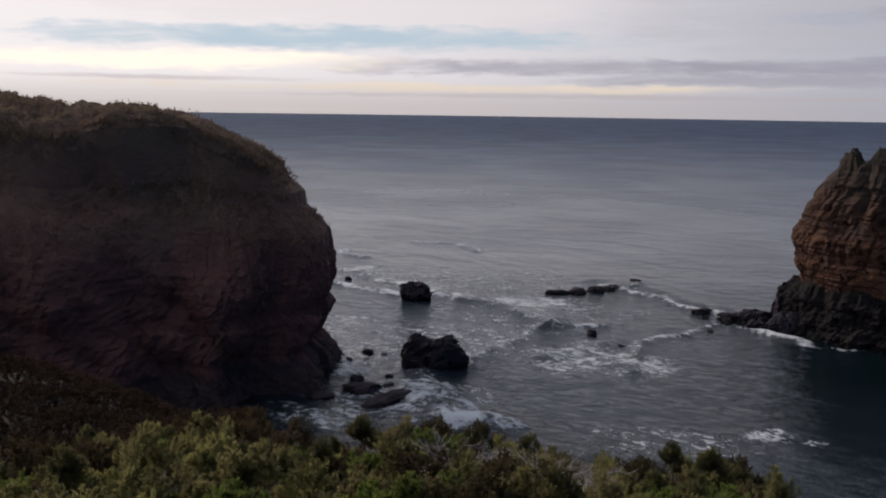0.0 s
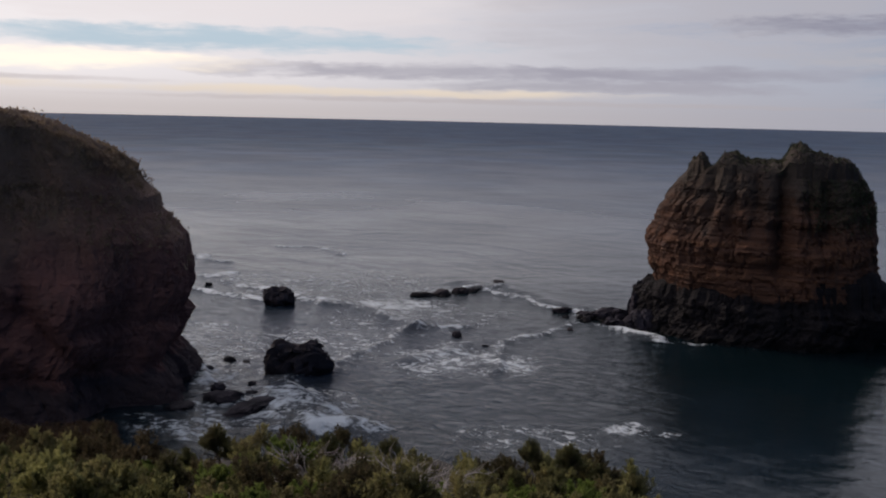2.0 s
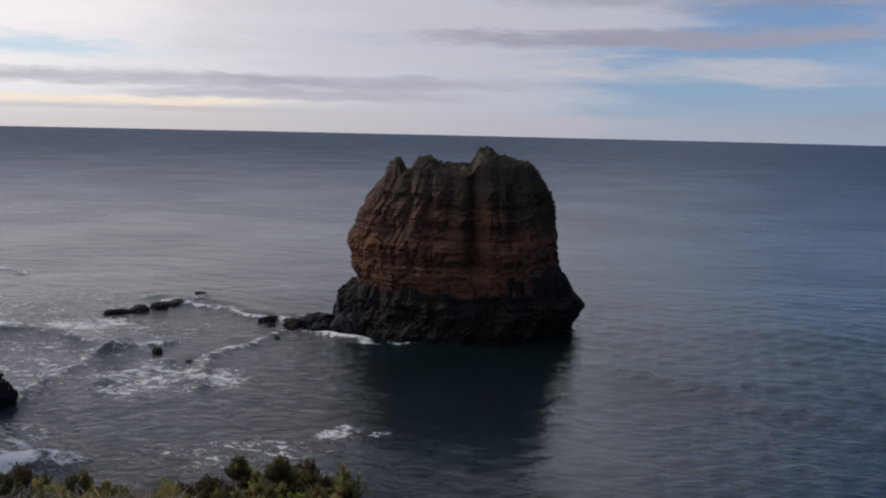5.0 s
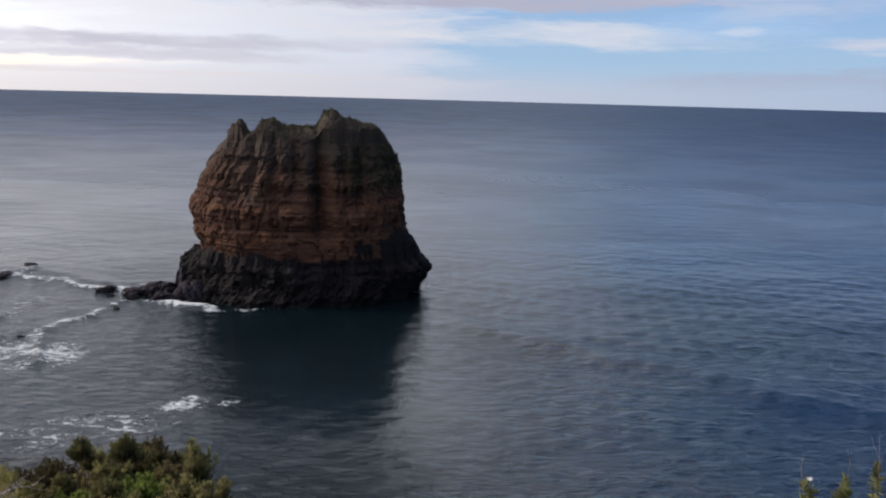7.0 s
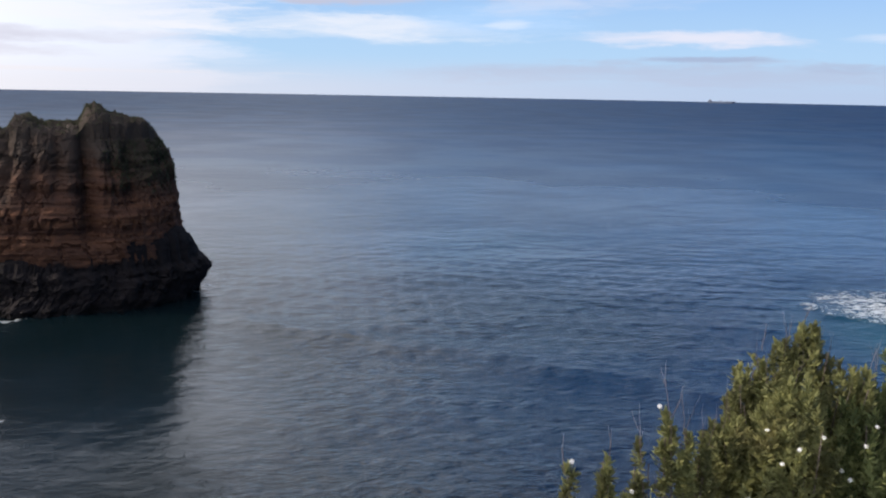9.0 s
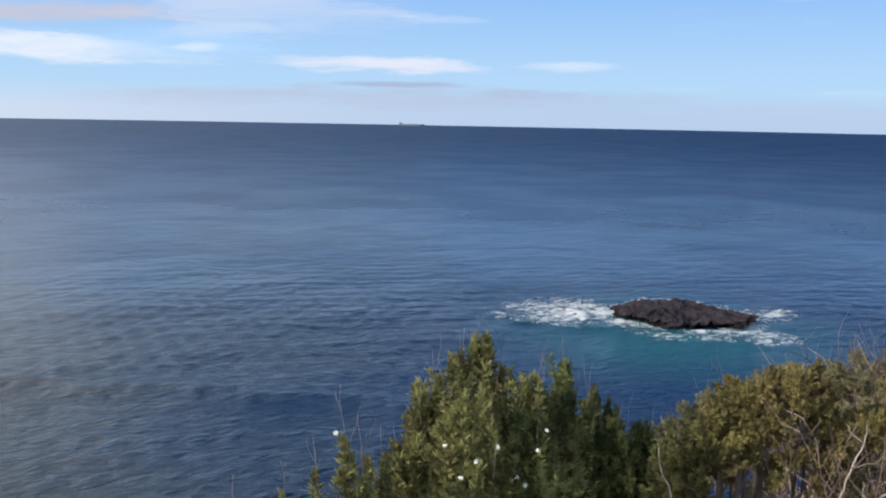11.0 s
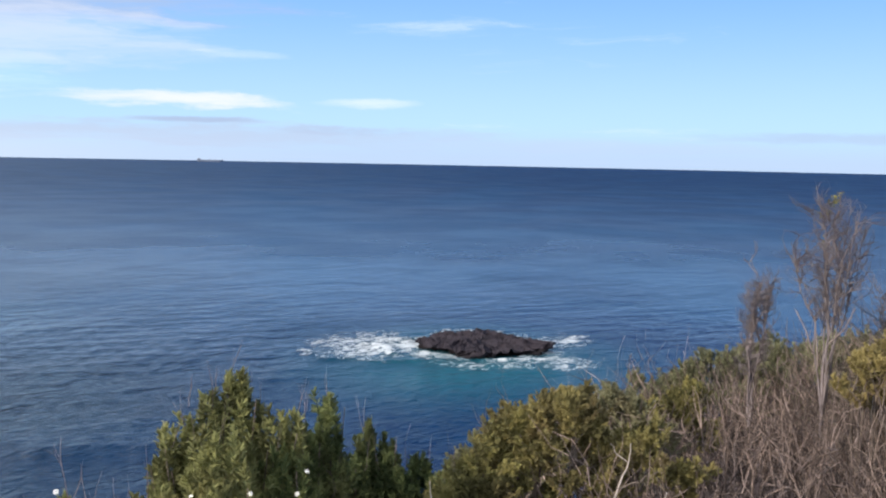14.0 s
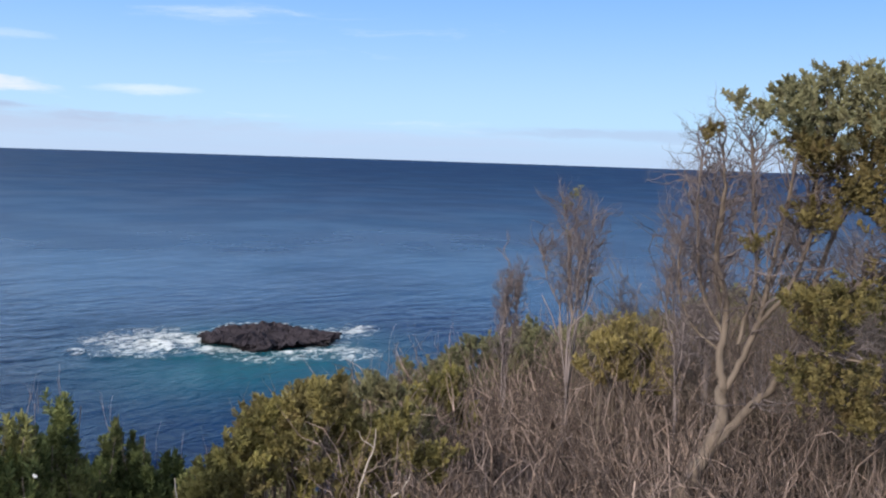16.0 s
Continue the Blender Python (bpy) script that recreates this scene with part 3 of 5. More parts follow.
        gully = np.abs(fractal(u * 0.07 + z * 0.05 + 4, z * 0.03 - u * 0.02 + 4, seed + 81, 4) - 0.5) * 2
        P[..., 2] += warp * front * (fractal(u * 0.05 + 30, v * 0.05 + 30, seed + 83, 3) - 0.5) * smooth01((z - 12) / 12)
        P[..., 1] += warp * front * (1.3 * (fractal(u * 0.045 + 9, z * 0.05 + 9, seed + 85, 3) - 0.5) + 0.5 * (0.35 - gully))
    c = Vector(centre)
    out = np.empty(P.shape)
    out[..., 0] = c.x + P[..., 0] * right.x + P[..., 1] * back.x
    out[..., 1] = c.y + P[..., 0] * right.y + P[..., 1] * back.y
    out[..., 2] = c.z + P[..., 2]
    return out, quads_of("rock", out.reshape(-1, 3), grid_faces(len(out), cols, True), mat, False)


STACK_C = tuple(heading(28.0) * 180)
body_levels = [(4, -19, 16.5, 13.5), (7.4, -20.4, 17.4, 14.2), (8.8, -21, 17.8, 14.4), (11, -22.4, 18.0, 14.6), (12.3, -22.8, 17.9, 14.6),
               (15.8, -23.3, 17.5, 14.4), (18.5, -22, 17.1, 13.6), (21.2, -21.6, 16.7, 13), (23.8, -19.8, 16.1, 12.4), (26.4, -17.8, 15.2, 11.5), (28.6, -16.6, 13.8, 10.2)]
body_crest = [(-17, 29), (-15.7, 30.3), (-14, 31.7), (-13.2, 30.9), (-12.6, 29.3), (-11.3, 29.8), (-9.8, 31.9), (-7.9, 32.1), (-6.1, 31), (-2, 30.7), (0.3, 30.9), (1.6, 33.9), (3.4, 33.9),
              (5.5, 32.6), (8.8, 31.7), (11.5, 31.2), (13.4, 29.2)]
body_pts, body_mesh = rock_mass(STACK_C, 28.0, body_levels, body_crest, STACK_ROCK, seed=3, dome=5.0, clefts=((1.4, 1.5, 3.6, 10), (-7.5, 1.0, 1.6, 17), (-3.2, 1.0, 1.3, 19), (9.0, 1.2, 1.4, 16), (5.6, 0.8, 1.0, 20), (-11.5, 0.8, 1.2, 20)),
                                bedding=0.95, flute=0.8, crack=0.5, bulge=2.8, flute_from=13.0, blocky=1.5)
foot_levels = [(-3, -25, 17.5, 17.5), (0, -26.5, 19.5, 17.6), (2.4, -25.2, 21.4, 17.2), (4.6, -24.6, 22.4, 17), (6.2, -24.4, 21.8, 16.6), (7.2, -23.6, 20.6, 16)]
foot_crest = [(-24, 7.4), (-21.5, 8.2), (-18, 9.2), (-10, 10.6), (0, 11.8), (8, 13.0), (16, 13.2), (18.3, 10.8), (20.5, 8.2)]
foot_pts, foot_mesh = rock_mass(STACK_C, 28.0, foot_levels, foot_crest, DARK_BASALT, seed=13, dome=5.0, square=2.1, rows=90, cols=560, bedding=0.5, flute=0.5, crack=0.5, bulge=3.0, blocky=2.6, rim_fade=(3, 0.5), cap_rows=30)
sea_stack = thing("sea_stack", STACK_C, "tall ochre limestone sea stack on a black basalt foot", "sea stack")
for name, me, label in (("limestone_body", body_mesh, "bedded ochre limestone body"), ("basalt_foot", foot_mesh, "black basalt foot")):
    me.transform(Matrix.Translation(-Vector(STACK_C)))
    part(name, me, sea_stack, label)

HEAD_C = (-76.8, 132.0, 0.0)
head_levels = [(-3, -150, 60.5, 27.5), (0, -150, 60.2, 26.6), (2.4, -150, 59.4, 26), (4.8, -150, 57.3, 25.2), (6.4, -150, 58.6, 25), (9.2, -150, 60.0, 24.6), (10.8, -150, 59.0, 24.2),
               (12.2, -150, 60.0, 23.9), (14, -150, 60.6, 23.5), (17.3, -150, 60.3, 22.6), (20.8, -150, 59.6, 21.2), (22.8, -150, 57.8, 20), (24.4, -150, 56.4, 18.8), (26.4, -150, 56.0, 17.2)]
head_crest = [(-150, 43), (10, 40.4), (13.6, 39.6), (23, 37.9), (32.6, 38.3), (37.4, 37.3), (40.9, 36.6), (45.3, 34.6), (49.2, 32.1), (52.4, 29.8), (54.4, 27.8), (56.2, 26.4)]
head_pts, head_mesh = rock_mass(HEAD_C, 0.0, head_levels, head_crest, HEAD_ROCK, ledge=0.6, flute=0.30, square=2.8, cols=860, rows=150, seed=60, dome=1.8, round_top=0.62, rim_fade=(16, 0.2), cap_rows=110, bedding=0.5, rough=0.8, crack=0.35, bulge=7.0, blocky=1.8, warp=10.0)
tagged(new("headland", head_mesh), "dark red-brown headland cliff with scrub on its rounded top", "cliff", kind="structure")


def boulder(name, where, size, label, category="rock", group="", flat=0.35, seed=1, turn=0.0, rough=0.35, level=9.0, rings=34, cols=52, undercut=0.0, knobs=0.0, mat=SHORE_ROCK):
    """An uneven lump of rock; flat: how level its top is."""
    ph = np.linspace(-0.5, 1.0, rings)[:, None] * math.pi / 2
    th = np.linspace(0, 2 * math.pi, cols, endpoint=False)[None]
    c = np.abs(np.cos(ph)) ** (0.75 - 0.5 * flat)
    r = c * (1 + 0 * th)
    x, y, z = r * np.cos(th), r * np.sin(th), np.sin(ph) + 0 * th
    z = np.where(z > 0, np.abs(z) ** (1 - 0.3 * flat), z)
    n1 = fractal(x * 1.6 + seed * 3.1 + 9, y * 1.6 + z * 1.3 + 9, seed * 7, 5, 0.6) - 0.5
    n2 = fractal(x * 1.1 + 30 + seed, y * 1.1 + 30 - seed, seed * 5 + 1, 4, 0.55) - 0.5
    k = 0.9 + rough * 2.4 * n1
    ridge = 1 - np.abs(2 * fractal(x * 1.9 + 70 + seed, y * 1.9 + z * 2.2 + 70, seed * 11 + 4, 4, 0.6) - 1)
    k = k - 0.28 * smooth01((ridge - 0.8) / 0.2) - undercut * (1 - smooth01((z + 0.1) / 0.6))
    x, y, z = x * k, y * k, z * (1 + rough * 2.4 * n2)
    n3 = fractal(x * 5 + 60 + seed, y * 5 + 60, seed * 3 + 2, 4, 0.6) - 0.5
    z = np.minimum(z, level + 0.5 * n3) + 0.14 * n3 * (z > -0.2)
    z = z + knobs * (fractal(x * 11 + 80, y * 11 + 80, seed + 6, 4, 0.6) - 0.5) * (z > 0)
    v = np.stack([x * size[0], y * size[1], z * size[2]], -1).reshape(-1, 3)
    ob = new(name, quads_of(name, v, grid_faces(rings, cols, True), mat, False))
    ob.location, ob.rotation_euler = where, (0, 0, turn)
    return tagged(ob, label, category, group)


boulder("sea_rock", (-6.1, 184, -0.3), (3.4, 2.6, 3.7), "dark block of rock standing in the surf", group="sea rocks", flat=0.95, seed=2, rough=0.3, undercut=0.2, level=0.92, rings=40, cols=60)
boulder("sea_rock", (-1.6, 134.6, -0.3), (5.4, 3.8, 5.0), "large dark boulder standing in the shallows", group="sea rocks", flat=0.95, seed=5, rough=0.32, undercut=0.14, level=0.92, rings=40, cols=60)
for i, (x, y, w, h) in enumerate([(23.5, 192.2, 2.6, 1.1), (27.9, 193.6, 2.9, 1.3), (32.2, 195, 1.8, 1.8), (36.2, 197.4, 2.3, 1.3), (43.1, 206.5, 1.8, 1.2), (49.2, 174.8, 2.2, 1.3),
                                  (46.6, 159.6, 1.0, 0.7), (28.8, 148.6, 0.7, 0.6), (25.3, 156, 1.4, 1.3), (51.6, 166, 1.4, 1.2), (48.6, 170, 0.9, 0.7)]):
    boulder("reef_rock", (x, y, -0.25), (w * 1.1, w * 0.7, h * 0.85), "low black reef rock awash in the sea", group="reef rocks", flat=0.5, seed=20 + i, turn=i * 1.3)
for i, (x, y, w, d, h) in enumerate([(-11.6, 122.6, 3.0, 2.2, 1.5), (-7.4, 118, 4.6, 2.6, 1.4), (-12.2, 141.6, 1.1, 1, 1.1), (-14.8, 137.6, 0.8, 0.7, 0.7), (-12.6, 127, 1.2, 1.0, 1.3),
                                     (-8, 129.2, 0.8, 0.7, 0.7), (-7.8, 124.4, 1.1, 0.9, 0.7), (-21.8, 205.6, 1.0, 0.9, 0.9), (-16.5, 119, 2.2, 2.0, 1.0), (-9.6, 141, 0.7, 0.6, 0.5)]):
    boulder("shore_rock", (x, y, -0.2), (w, d, h * 0.75), "black wave-washed rock on the shore platform", group="shore rocks", flat=0.5, seed=50 + i, turn=i * 0.9)
for i, (x, y, w, d, h) in enumerate([(53.4, 169.6, 3.6, 3.2, 1.7), (57.2, 166.4, 3.4, 3.8, 2.7), (60.5, 161, 3.4, 3.6, 3.6), (63.2, 167, 3.2, 4.0, 7.6), (56, 163, 2.6, 2.4, 1.7), (66, 158, 3.6, 4.4, 4.6)]):
    boulder("stack_boulder", (x, y, -0.4), (w, d, h), "black basalt boulder at the foot of the stack", group="stack boulders", flat=0.4, seed=80 + i, turn=i * 1.7, rough=0.4, mat=BASALT)
boulder("reef_island", (184.5, 26.0, -0.3), (10.8, 13.4, 5.0), "flat dark reef islet ringed by white surf", "islet", flat=0.95, seed=97, turn=radians(-12), rough=0.30, level=0.36, rings=90, cols=220, knobs=0.36, mat=BASALT)


# a cargo ship far out
def build_ship():
    base = heading(65.45) * 4300
    ship = thing("cargo_ship", base, "long grey cargo ship far off on the horizon", "ship", turn=radians(-65.45))
    hull = [(-52, -9, 0), (46, -9, 0), (58, 0, 0), (46, 9, 0), (-52, 9, 0), (-54, -10, 11), (48, -10, 11), (64, 0, 13), (48, 10, 11), (-54, 10, 11)]
    faces = [(0, 1, 6, 5), (1, 2, 7, 6), (2, 3, 8, 7), (3, 4, 9, 8), (4, 0, 5, 9), (5, 6, 7, 8, 9), (4, 3, 2, 1, 0)]
    part("hull", mesh_of("hull", [(x, y, z * 0.7) for x, y, z in hull], faces, HAZED_PAINT), ship)

    def block(name, x0, x1, w, z0, z1, mat):
        bm = bmesh.new()
        bmesh.ops.create_cube(bm, size=1, matrix=Matrix.Translation(((x0 + x1) / 2, 0, (z0 + z1) / 2)) @ Matrix.Diagonal((x1 - x0, w, z1 - z0, 1)))
        bmesh.ops.bevel(bm, geom=bm.edges[:], offset=0.6, segments=1, affect="EDGES")
        me = bpy.data.meshes.new(name)
        bm.to_mesh(me)
        bm.free()
        me.materials.append(mat)
        return part(name, me, ship)

    block("deckhouse", -50, -36, 16, 7.6, 13.5, HAZED_WHITE)
    block("funnel", -46, -41, 5, 13, 16, HAZED_PAINT)
    block("crane", 0, 4, 3, 7.6, 12, HAZED_WHITE)
    block("crane", 26, 30, 3, 7.6, 11.5, HAZED_WHITE)


build_ship()


# ---- plants ----
class Twigs:
    """Collects tapered tubes."""

    def __init__(self, seed):
        self.v, self.f, self.tips, self.rng = [], [], [], random.Random(seed)

    def tube(self, pts, r0, r1, sides):
        base = len(self.v)
        n = len(pts)
        for i, p in enumerate(pts):
            t = (pts[min(i + 1, n - 1)] - pts[max(i - 1, 0)]).normalized()
            a = t.orthogonal().normalized()
            b = t.cross(a)
            r = r0 + (r1 - r0) * i / (n - 1)
            for k in range(sides):
                w = 2 * math.pi * k / sides
                self.v.append(p + (a * math.cos(w) + b * math.sin(w)) * r)
        for i in range(n - 1):
            for k in range(sides):
                m = (k + 1) % sides
                self.f.append((base + i * sides + k, base + i * sides + m, base + (i + 1) * sides + m, base + (i + 1) * sides + k))

    def grow(self, p, d, length, r, depth, kids=3, spread=0.7, lift=0.15, crook=0.25, shrink=0.68, keep=0):
        g = self.rng
        n = 5 if r > 0.012 else 4
        pts, q, e = [p.copy()], p.copy(), d.normalized()
        for _ in range(n - 1):
            e = (e + Vector((g.gauss(0, crook), g.gauss(0, crook), g.gauss(0, crook) + lift))).normalized()
            q = q + e * (length / (n - 1))
            pts.append(q.copy())
        self.tube(pts, r, r * (0.62 if depth else 0.3), 6 if r > 0.02 else (4 if r > 0.006 else 3))
        if depth <= keep:
            self.tips.append((q.copy(), e.copy()))
        if depth == 0:
            return
        for k in range(kids + (1 if g.random() < 0.4 else 0)):
            at = g.uniform(0.45, 1.0) if k else 1.0
            i = min(int(at * (n - 1)), n - 2)
            start = pts[i].lerp(pts[i + 1], at * (n - 1) - i)
            side = Vector((g.gauss(0, 1), g.gauss(0, 1), g.gauss(0, 0.6)))
            way = (e + side.normalized() * spread * g.uniform(0.6, 1.3)).normalized()
            self.grow(start, way, length * shrink * g.uniform(0.75, 1.2), r * (0.62 if at == 1 else 0.48), depth - 1, kids, spread, lift, crook, shrink, keep)

    def mesh(self, name, mat):
        return quads_of(name, np.array([tuple(p) for p in self.v]), np.array(self.f), mat, True)


def leaf_mesh(name, spots, mat, per, reach, length, width, seed, up=0.5, droop=0.0, slim=0.28):
    """Leaves round each spot (place, way): per leaves spread over reach along the shoot."""
    g = np.random.RandomState(seed)
    P = np.repeat(np.array([tuple(p) for p, _ in spots]), per, 0)
    D = np.repeat(np.array([tuple(d) for _, d in spots]), per, 0)
    n = len(P)
    ball = g.normal(0, 1, (n, 3))
    ball *= g.rand(n, 1) ** 0.4 / np.linalg.norm(ball, axis=1)[:, None]
    P = P + D * (g.rand(n, 1) - 0.75) * reach * 1.6 + ball * reach * slim * 1.9
    A = D * up + g.normal(0, 0.6, (n, 3))
    A[:, 2] += 0.15 - droop
    A /= np.linalg.norm(A, axis=1)[:, None]
    C = np.repeat(np.array([tuple(p - d * reach * 0.7) for p, d in spots]), per, 0)
    O = P - C
    O = O / (np.linalg.norm(O, axis=1)[:, None] + 1e-6) + 0.25 * D + g.normal(0, 0.35, (n, 3))
    S = np.cross(A, O)
    S /= np.linalg.norm(S, axis=1)[:, None]
    N = np.cross(A, S)
    ln = length * g.uniform(0.6, 1.25, (n, 1))
    wd = width * g.uniform(0.7, 1.2, (n, 1))
    v = np.stack([P, P + A * ln * 0.45 + S * wd / 2 + N * wd * 0.18, P + A * ln, P + A * ln * 0.45 - S * wd / 2 + N * wd * 0.18], 1).reshape(-1, 3)
    return quads_of(name, v, np.arange(4 * n).reshape(-1, 4), mat, False)


def shoot_mesh(name, spots, mat, per, reach, length, width, seed, spread=1.0, curl=0.12):
    """Leafy shoots, one at each spot (tip, way): pointed leaves set round the last stretch of stem, folded along the midrib."""
    g = np.random.RandomState(seed)
    P = np.repeat(np.array([tuple(p) for p, _ in spots]), per, 0)
    D = np.repeat(np.array([tuple(d) for _, d in spots]), per, 0)
    n = len(P)
    f, turn = g.rand(n, 1) ** 0.8, g.rand(n, 1) * 2 * math.pi
    U = np.cross(D, np.array((0.31, 0.87, 0.38)))
    U /= np.linalg.norm(U, axis=1)[:, None] + 1e-6
    R = U * np.cos(turn) + np.cross(D, U) * np.sin(turn)
    P = P + D * (f - 1) * reach * g.uniform(0.8, 1.2, (n, 1))
    A = D * (0.2 + 0.8 * f) + R * (1.0 - 0.6 * f) * spread + g.normal(0, 0.22, (n, 3))
    A /= np.linalg.norm(A, axis=1)[:, None]
    S = np.cross(A, D * 0.5 + g.normal(0, 0.5, (n, 3)))
    S /= np.linalg.norm(S, axis=1)[:, None] + 1e-6
    N = np.cross(S, A)
    ln, wd = length * g.uniform(0.6, 1.2, (n, 1)), width * g.uniform(0.75, 1.2, (n, 1))
    lift = N * wd * 0.22
    rows = [P, P + A * ln * 0.38 + S * wd * 0.5 + lift, P + A * ln * 0.76 + S * wd * 0.36 + lift - N * ln * curl * 0.5, P + A * ln - N * ln * curl,
            P + A * ln * 0.76 - S * wd * 0.36 + lift - N * ln * curl * 0.5, P + A * ln * 0.38 - S * wd * 0.5 + lift]
    v = np.stack(rows, 1).reshape(-1, 3)
    k = 6 * np.arange(n)[:, None]
    return quads_of(name, v, np.concatenate([k + (0, 1, 2, 3), k + (0, 3, 4, 5)]), mat, False)


def crown_spots(seed, n, radius, height, base=0.25, lumps=7, shell=0.55, lobe=(0.28, 0.48)):
    """Uneven crown: shoot ends on and inside a cluster of lobes."""
    g = np.random.RandomState(seed)
    spots = []
    lobes = []
    for _ in range(lumps):
        a, q = g.rand() * 2 * math.pi, radius * 0.62 * math.sqrt(g.rand())
        hz = height * (base + (0.93 - base) * (1 - (q / radius) ** 2) * g.uniform(0.55, 1.0))
        lobes.append((q * math.cos(a), q * math.sin(a), hz - radius * 0.22, radius * g.uniform(*lobe)))
    for i in range(n):
        cx, cy, cz, r = lobes[g.randint(lumps)]
        d = g.normal(0, 1, 3)
        d[2] = abs(d[2]) * 1.1 - 0.35
        d /= np.linalg.norm(d)
        rr = r * (shell + (1 - shell) * g.rand() ** 0.5)
        p = np.array((cx, cy, cz)) + d * rr * np.array((1, 1, 1.1))
        e = d * 0.6 + np.array((0, 0, 0.7)) + g.normal(0, 0.15, 3)
        spots.append((Vector(p), Vector(e).normalized()))
    top = max(p.z for p, _ in spots)
    for p, _ in spots:
        p.z += height - top
    return spots


def stems(seed, n, radius, height, r, mat, depth=2, spread=0.55, kids=3, lift=0.1, lean=0.5, crook=0.25):
    tw = Twigs(seed)
    g = random.Random(seed + 5)
    for _ in range(n):
        a, q = g.random() * 6.283, g.random() ** 0.5
        p = Vector((math.cos(a) * q * radius * 0.35, math.sin(a) * q * radius * 0.35, -0.1))
        d = Vector((math.cos(a) * q * lean, math.sin(a) * q * lean, 1))
        tw.grow(p, d, height * g.uniform(0.38, 0.55), r * g.uniform(0.6, 1.2), depth, kids, spread, lift, crook)
    stretch = height / max(p.z for p in tw.v)
    for p in tw.v:
        p.z *= stretch
    tw.tips = [(Vector((p.x, p.y, p.z * stretch)), e) for p, e in tw.tips]
    return tw


def build_scrub(seed, leaf, label, radius=1.0, height=1.9, n=150, per=30, length=0.105, lumps=9):
    bush = thing("coastal_shrub", (0, 0, -60), label, "shrub", "scrub on the slope")
    part("wood", stems(seed, 7, radius, height * 0.85, 0.028, BARK_DARK, 2, 0.6, 3).mesh("wood", BARK_DARK), bush)
    part("crown", shoot_mesh("crown", crown_spots(seed, n, radius, height, 0.1, lumps, 0.55), leaf, per, 0.34, length, length * 0.36, seed), bush)
    return bush


scrub_kinds = [
    build_scrub(1, LEAF_SCRUB, "dense olive-green coastal shrub on the slope"),
    build_scrub(2, LEAF_SCRUB, "rounded dull green coastal shrub on the slope", 0.85, 1.7),
    build_scrub(3, LEAF_DARK, "dark brownish-green shrub among the scrub", 1.05, 2.0),
    build_scrub(4, LEAF_FRESH, "fresh bright green leafy shrub on the slope", 0.7, 1.4, 90, 30, 0.12),
    build_scrub(5, LEAF_MOUND, "dark green rounded shrub above the shore", 0.95, 1.8, 230, 34, 0.080, 5),
]
ROW_B = [-30, -23, -18, -15, -12, -8, -4.3, 0, 2.5, 5, 8, 10, 12, 14.5, 17.3, 19.3, 22]
ROW_H = [-17.5, -17.6, -17.6, -17.3, -18.6, -19.4, -18.4, -18.9, -19.6, -20.4, -21.6, -22.4, -21.5, -20.0, -20.1, -21.2, -23.6]


def plant(kind, bearing, d, top, size, turn):
    """A copy that stands on the slope with its top at that height above the horizon line."""
    h = heading(bearing) * d
    ground = float(ground_z(np.array(h.x), np.array(h.y)))
    tall = kind["tall"] * size
    z = max(ground - 0.35 * tall, min(ground + 0.1, EYE_Z + d * math.tan(radians(top)) - tall))
    return copy_thing(kind, pose(h.x, h.y, z, 0, 0, turn) @ Matrix.Scale(size, 4))


for k, tall in zip(scrub_kinds, (1.9, 1.7, 2.0, 1.4, 1.8)):
    k["tall"] = tall
g = random.Random(4)
for row, (d, lower, step) in enumerate([(28, 0.0, 2.7), (25, 0.7, 2.8), (22, 1.5, 3.0), (19, 2.4, 3.4), (16.5, 3.3, 3.8), (14, 4.4, 4.2)]):
    b = -32.0 + row * 0.7
    while b < 21.5:
        dd = d * g.uniform(0.94, 1.06)
        top = float(np.interp(b, ROW_B, ROW_H)) - lower + g.uniform(-1.2, 0.7)
        pick = g.random()
        if row == 0:
            kind = scrub_kinds[2] if pick < 0.3 else scrub_kinds[4] if pick < 0.75 else scrub_kinds[0]
        else:
            kind = scrub_kinds[4] if pick < 0.25 else scrub_kinds[0] if pick < 0.55 else scrub_kinds[1] if pick < 0.83 else scrub_kinds[3] if pick < 0.93 else scrub_kinds[2]
        if not (row == 0 and 6.0 < b < 12.0):
            plant(kind, b, dd, top, g.uniform(0.75, 1.1), g.uniform(0, 360))
        b += step * g.uniform(0.8, 1.2)
for b, d, top, size in ((-15.1, 18, -18.6, 0.5), (-13.2, 15, -20.4, 0.55), (-1.6, 15, -20.6, 0.6), (-4.6, 13.5, -21.6, 0.6), (12.6, 17, -21.8, 0.6), (-21.5, 17, -19.4, 0.45)):
    plant(scrub_kinds[3], b, d, top, size, b * 30)
for b, top in ((-15.4, -17.4), (-13.6, -17.8), (-17.2, -17.7)):
    plant(scrub_kinds[2], b, 30, top, 0.95, b * 40)
for b, top in ((4.4, -19.9), (6.6, -20.8), (13.9, -19.9), (16.9, -19.9), (18.9, -21.0)):
    plant(scrub_kinds[4], b, 25, top, 0.8, b * 20)
for k in scrub_kinds:
    for o in (k, *k.children_recursive):
        bpy.data.objects.remove(o)


# wind-bent scrub on the headland, the stack's top and the near ridge
def tufts(name, pts, mat, label, seed, size, per=6, parent=None):
    g = np.random.RandomState(seed)
    base = parent.location if parent else Vector()
    spots = [(Vector(p) - base, Vector((g.normal(0, 0.3), g.normal(0, 0.3), 1)).normalized()) for p in pts]
    me = leaf_mesh(name, spots, mat, per, size * 0.9, size, size * 0.6, seed, 0.5)
    return tagged(part(name, me, parent, label), kind="stuff") if parent else tagged(new(name, me), label, "scrub", kind="stuff")


